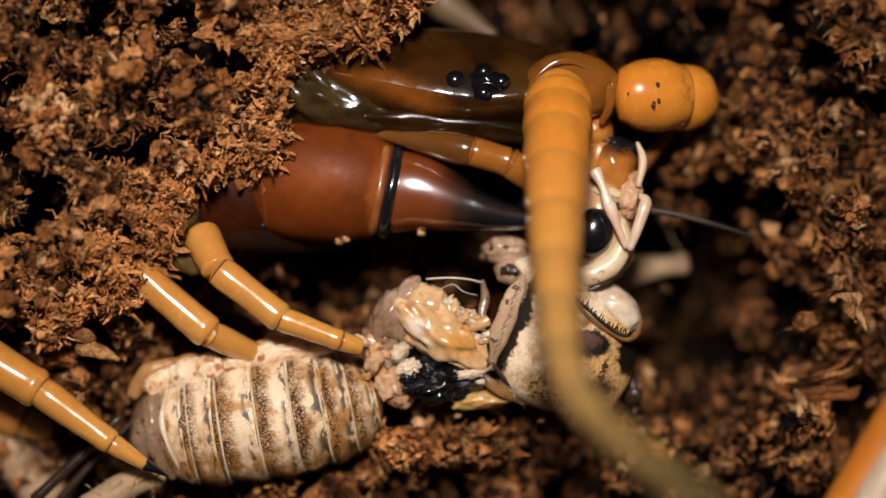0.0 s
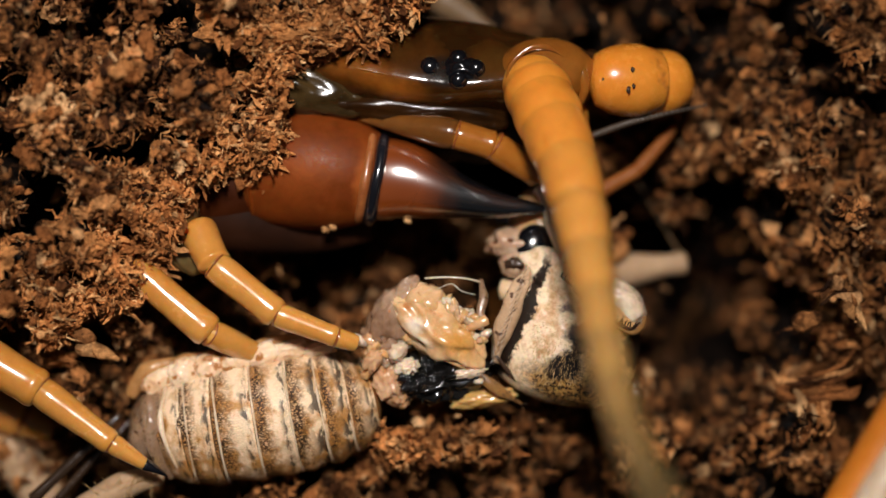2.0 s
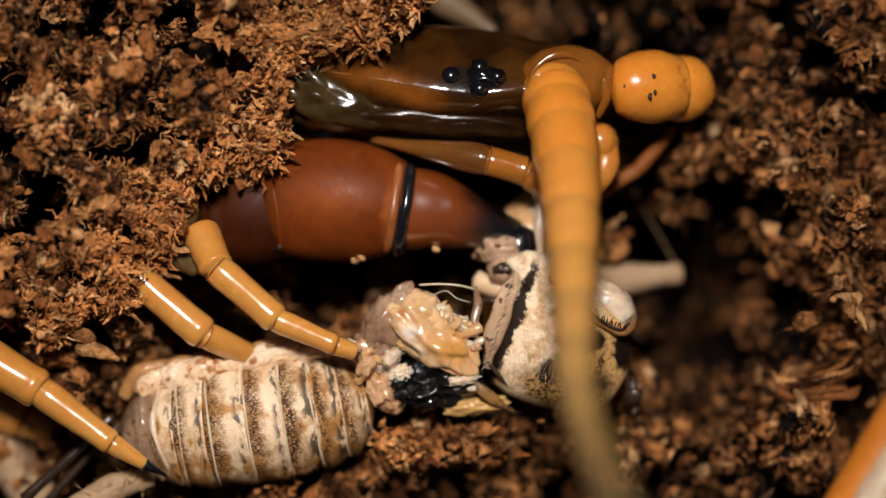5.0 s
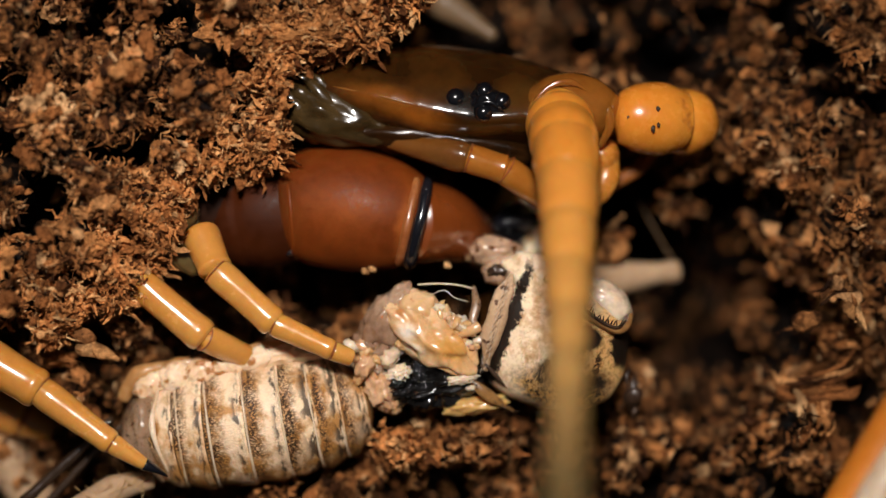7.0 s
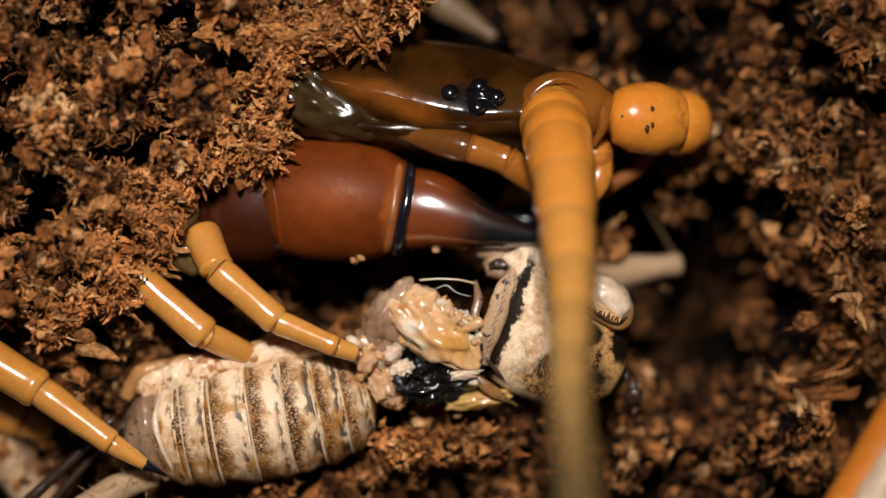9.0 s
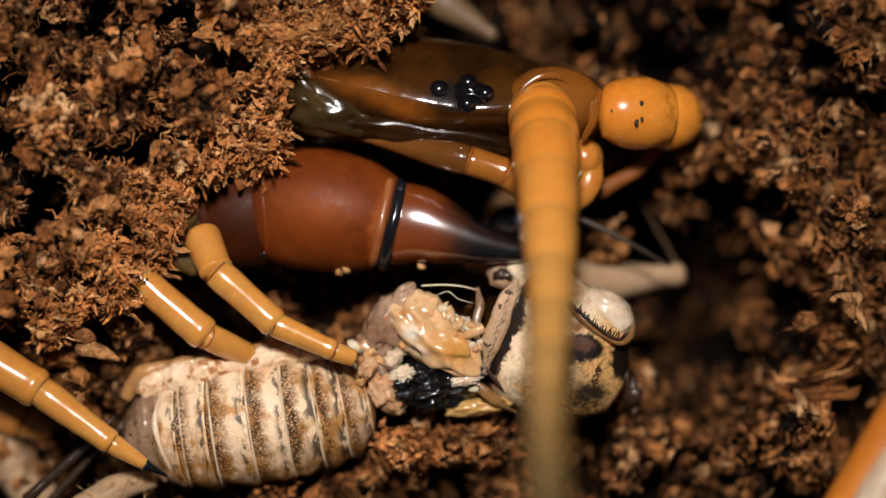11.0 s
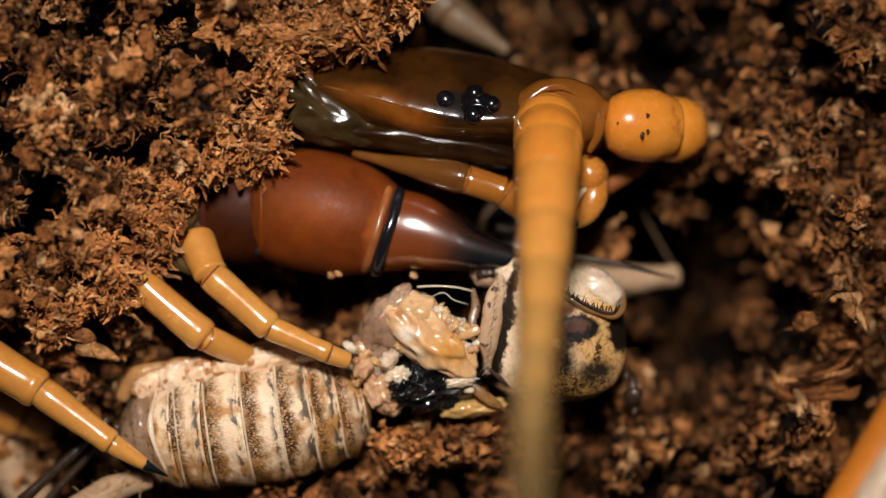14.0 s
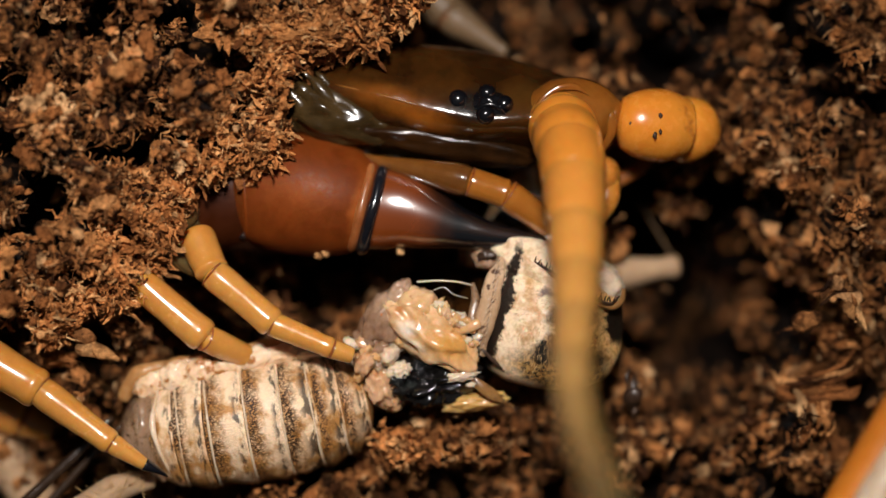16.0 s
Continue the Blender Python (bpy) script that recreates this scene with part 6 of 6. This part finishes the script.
    slide(thorax, [
        (0, 0.000, -0.000, 0, -0.00),
        (0.5, -0.101, -0.031, 0, 0.67),
        (1, -0.328, 0.659, 0, 13.31),
        (1.5, 0.020, 0.339, 0, 10.25),
        (2, 0.309, 0.309, 0, -0.00),
        (2.5, 0.394, 0.310, 0, 0.87),
        (3, 0.288, -0.085, 0, -3.13),
        (3.5, 0.281, -0.072, 0, -4.81),
        (4, 0.285, 0.112, 0, -2.13),
        (6.5, -0.180, 0.559, 0, 5.15),
        (7, 0.040, 0.315, 0, 4.51),
        (7.5, 0.054, 0.261, 0, 2.07),
        (8, 0.049, 0.197, 0, 0.23),
        (8.5, -0.096, 0.191, 0, 0.41),
        (9, -0.053, 0.326, 0, 2.91),
        (11.5, -0.056, 0.154, 0, 1.03),
        (12, 0.028, 0.338, 0, 0.91),
        (12.5, -0.153, 0.412, 0, 3.39),
        (13, -0.070, 0.418, 0, 0.44),
        (13.5, -0.070, 0.334, 0, 0.44),
        (14, -0.058, 0.396, 0, 12.95),
        (14.5, -0.326, 0.646, 0, 11.48),
        (15, -0.572, 0.511, 0, 15.30),
        (15.5, -0.288, 0.614, 0, 8.21),
        (16, -0.226, 0.929, 0, 8.02),
    ])
    slide(skull, [
        (0, 0.000, -0.000, 0.0, -0.00),
        (0.5, -0.134, 0.297, 0.0, 0.67),
        (1, -2.896, 1.228, -1.5, 6.31),
        (1.5, -1.828, 0.910, -1.3, -24.75),
        (2, -2.862, -0.814, -1.5, -5.00),
        (2.5, -2.611, -0.796, -1.2, -4.13),
        (3, -2.163, -0.761, -1.0, -4.13),
        (3.5, -0.997, -0.293, -0.1, -13.81),
        (4, -2.359, -0.792, -1.0, -19.13),
        (6.5, -3.733, 0.627, -4.0, -18.85),
        (7, -3.375, 0.798, -5.5, -19.49),
        (7.5, -2.955, 0.656, -5.5, -19.93),
        (8, -3.424, 0.677, -5.5, -19.77),
        (8.5, -3.812, 0.670, -5.5, -19.59),
        (9, -3.300, 0.521, -5.5, -20.09),
        (11.5, -4.030, 0.774, -5.5, -18.97),
        (12, -3.565, 0.683, -5.8, -19.09),
        (12.5, -4.203, 0.889, -6.0, -19.61),
        (13, -3.367, 0.901, -6.0, -19.56),
        (13.5, -3.227, 0.902, -6.0, -19.56),
        (14, -3.798, 0.936, -6.0, -19.05),
        (14.5, -4.047, 0.930, -6.0, -19.52),
        (15, -4.752, 0.735, -6.0, -19.70),
        (15.5, -3.814, 0.672, -6.0, -19.79),
        (16, -3.455, 0.621, -6.0, -19.98),
    ])
    slide(feeler, [
        (0, -0.287, 0.054, -1, -0.00),
        (0.5, -0.570, 1.436, -1, 17.30),
        (1, -0.698, 2.585, -1, 15.35),
        (1.5, 0.420, 2.558, -1, 14.62),
        (2, -2.363, 2.808, -1, 28.22),
        (2.5, -2.732, 3.162, -1, 27.45),
        (3, -1.693, 2.680, -1, 34.24),
        (3.5, -1.080, 2.340, -1, 38.85),
        (4, -3.166, -0.679, -6, -6.11),
        (6.5, -3.021, -1.194, -6, -41.31),
        (7, -2.946, -1.464, -6, -41.95),
        (7.5, -2.954, -1.616, -6, -42.39),
        (8, -2.999, -1.591, -6, -42.23),
        (8.5, -3.103, -1.591, -6, -42.04),
        (9, -3.021, -1.754, -6, -42.55),
        (11.5, -3.705, 0.951, -2, -8.85),
        (12, -3.131, -1.430, -6, -41.54),
        (12.5, -2.932, 1.201, -2, -8.39),
        (13, -3.078, -1.504, -6, -42.02),
        (13.5, -3.078, -1.504, -6, -42.02),
        (14, -3.829, -1.872, -2, 3.15),
        (14.5, -3.966, -3.306, -2, 18.10),
        (15, -4.821, -1.132, -2, 3.38),
        (15.5, -2.969, -1.595, -6, -42.25),
        (16, -2.893, -1.652, -6, -42.43),
    ])
    slide(far_leg, [(0.0, -0.8, 0.9, 0, 0), (4.0, -0.8, 1.2, 0, 0), (8.0, -0.8, 0.9, 0, 0), (13.0, -0.7, 1.0, 0, 0), (14.0, -0.1, 0.2, 0, 0), (15.0, -0.5, 0.5, 0, 0), (16.0, -0.2, 0.1, 0, 0)])
    walk(cricket, [(t, Matrix.Translation((ORG[cricket] + Z0 + Vector((x, y, 0))) * MM) @ pose(0, 0, 0, 0, 0, a)) for t, x, y, a in [
        (0, 0.000, -0.000, -0.00),
        (0.5, -0.088, -0.124, -0.67),
        (1, -0.847, -0.559, -1.31),
        (1.5, -0.882, -0.292, -0.25),
        (2, -0.084, 0.028, -0.00),
        (2.5, -0.125, -0.083, -0.87),
        (3, -0.350, -0.167, -0.87),
        (3.5, -0.308, -0.258, -1.19),
        (4, -0.350, -0.083, -0.87),
        (6.5, -0.531, -0.345, -1.15),
        (7, -0.501, -0.219, -0.51),
        (7.5, -0.424, -0.164, -0.07),
        (8, -0.404, -0.153, -0.23),
        (8.5, -0.328, -0.113, -0.41),
        (9, -0.333, -0.062, 0.09),
        (11.5, -0.357, -0.240, -1.03),
        (12, -0.380, -0.164, -0.91),
        (12.5, -0.496, -0.199, -0.39),
        (13, -0.357, -0.196, -0.44),
        (13.5, -0.357, -0.196, -0.44),
        (14, -0.578, -0.274, -0.95),
        (14.5, -0.668, -0.221, -0.48),
        (15, -0.632, -0.205, -0.30),
        (15.5, -0.431, -0.155, -0.21),
        (16, -0.478, -0.139, -0.02),
    ]])

    chain = {ob: [] for ob in [antenna] + segments}

    def swing(t, *through_points):
        """The near antenna at t seconds, from its socket through four points."""
        x, y, z, a = next(r[1:] for r in HEAD if r[0] == t)
        off = V(BASE) - V(EYE)
        off.rotate(Euler((0, 0, radians(a))))
        foot = V(EYE) + Vector((x, y, 0)) + off
        pts = [foot]
        for p in through_points:
            z = p[2] * (1 + 0.5 * (p[2] / 18.5) ** 2)
            k = (D / MM - z) / (D / MM - p[2])
            pts.append(Vector((p[0] * k, p[1] * k, z)))
        pts.append(pts[-1] * 2 - pts[-2])
        pts.append(pts[-1] * 2 - pts[-2])
        line = spline(pts, 240)
        i, here, first = 0, line[0], None
        for ob, n in zip([antenna] + segments, LENGTHS):
            while i < 239 and (line[i] - here).length < n:
                i += 1
            d = (line[i] - here).normalized()
            side = (Vector((1, 0, 0)) - d * d.x).normalized()
            m = Matrix((side, d.cross(side), d)).transposed().to_4x4()
            m.translation = here * MM
            if first is None:
                first = m
                up = m.copy()
                up.translation = (here - ORG[centipede]) * MM
                chain[ob].append((t, up))
            else:
                chain[ob].append((t, first.inverted() @ m))
            here = here + d * n

    swing(0, (5.405, 3.792, 5.2), (5.206, -1.528, 9.6), (5.869, -6.441, 14.2), (10.302, -10.254, 18.5))
    swing(0.5, (4.330, 3.792, 5.2), (3.523, -1.528, 9.6), (3.183, -6.441, 14.2), (4.804, -10.254, 18.5))
    swing(1, (3.657, 3.792, 5.2), (3.264, -1.528, 9.6), (3.009, -6.441, 14.2), (3.848, -10.254, 18.5))
    swing(1.5, (4.464, 3.792, 5.2), (4.352, -1.528, 9.6), (4.252, -6.441, 14.2), (4.924, -10.254, 18.5))
    swing(2, (6.024, 3.792, 5.2), (6.890, -1.528, 9.6), (7.610, -6.441, 14.2), (8.987, -10.254, 18.5))
    swing(2.5, (6.078, 3.792, 5.2), (6.502, -1.528, 9.6), (6.739, -6.441, 14.2), (8.509, -10.254, 18.5))
    swing(3, (6.024, 3.792, 5.2), (6.113, -1.528, 9.6), (6.118, -6.441, 14.2), (7.314, -10.254, 18.5))
    swing(3.5, (4.599, 3.792, 5.2), (4.300, -1.528, 9.6), (4.004, -6.441, 14.2), (4.326, -10.254, 18.5))
    swing(4, (7.019, 3.792, 5.2), (7.201, -1.528, 9.6), (7.361, -6.441, 14.2), (9.106, -10.254, 18.5))
    swing(6.5, (4.061, 3.792, 5.2), (3.782, -1.528, 9.6), (3.382, -6.441, 14.2), (3.729, -10.254, 18.5))
    swing(7, (5.943, 3.792, 5.2), (5.724, -1.528, 9.6), (5.496, -6.441, 14.2), (5.163, -10.254, 18.5))
    swing(7.5, (6.293, 3.792, 5.2), (6.113, -1.528, 9.6), (5.869, -6.441, 14.2), (6.238, -10.254, 18.5))
    swing(8, (5.405, 3.792, 5.2), (5.543, -1.528, 9.6), (5.620, -6.441, 14.2), (6.836, -10.254, 18.5))
    swing(8.5, (4.599, 3.792, 5.2), (4.688, -1.528, 9.6), (4.576, -6.441, 14.2), (4.924, -10.254, 18.5))
    swing(9, (5.674, 3.792, 5.2), (5.854, -1.528, 9.6), (5.571, -6.441, 14.2), (5.760, -10.254, 18.5))
    swing(11.5, (4.867, 3.792, 5.2), (4.818, -1.528, 9.6), (4.427, -6.441, 14.2), (4.326, -10.254, 18.5))
    swing(12, (6.615, 3.792, 5.2), (7.149, -1.528, 9.6), (8.604, -6.441, 14.2), (11.138, -10.254, 18.5))
    swing(12.5, (3.657, 3.792, 5.2), (3.134, -1.528, 9.6), (2.512, -6.441, 14.2), (2.534, -10.254, 18.5))
    swing(13, (6.750, 3.792, 5.2), (7.149, -1.528, 9.6), (7.983, -6.441, 14.2), (9.943, -10.254, 18.5))
    swing(13.5, (6.615, 3.792, 5.2), (6.631, -1.528, 9.6), (6.615, -6.441, 14.2), (7.792, -10.254, 18.5))
    swing(14, (5.002, 3.792, 5.2), (4.559, -1.528, 9.6), (4.004, -6.441, 14.2), (3.729, -10.254, 18.5))
    swing(14.5, (4.061, 3.792, 5.2), (3.523, -1.528, 9.6), (3.009, -6.441, 14.2), (3.490, -10.254, 18.5))
    swing(15, (3.119, 3.792, 5.2), (2.228, -1.528, 9.6), (1.094, -6.441, 14.2), (0.741, -10.254, 18.5))
    swing(15.5, (5.405, 3.792, 5.2), (5.465, -1.528, 9.6), (5.372, -6.441, 14.2), (5.880, -10.254, 18.5))
    swing(16, (6.212, 3.792, 5.2), (6.113, -1.528, 9.6), (5.745, -6.441, 14.2), (6.836, -10.254, 18.5))
    for ob, rows in chain.items():
        walk(ob, rows)


motions()
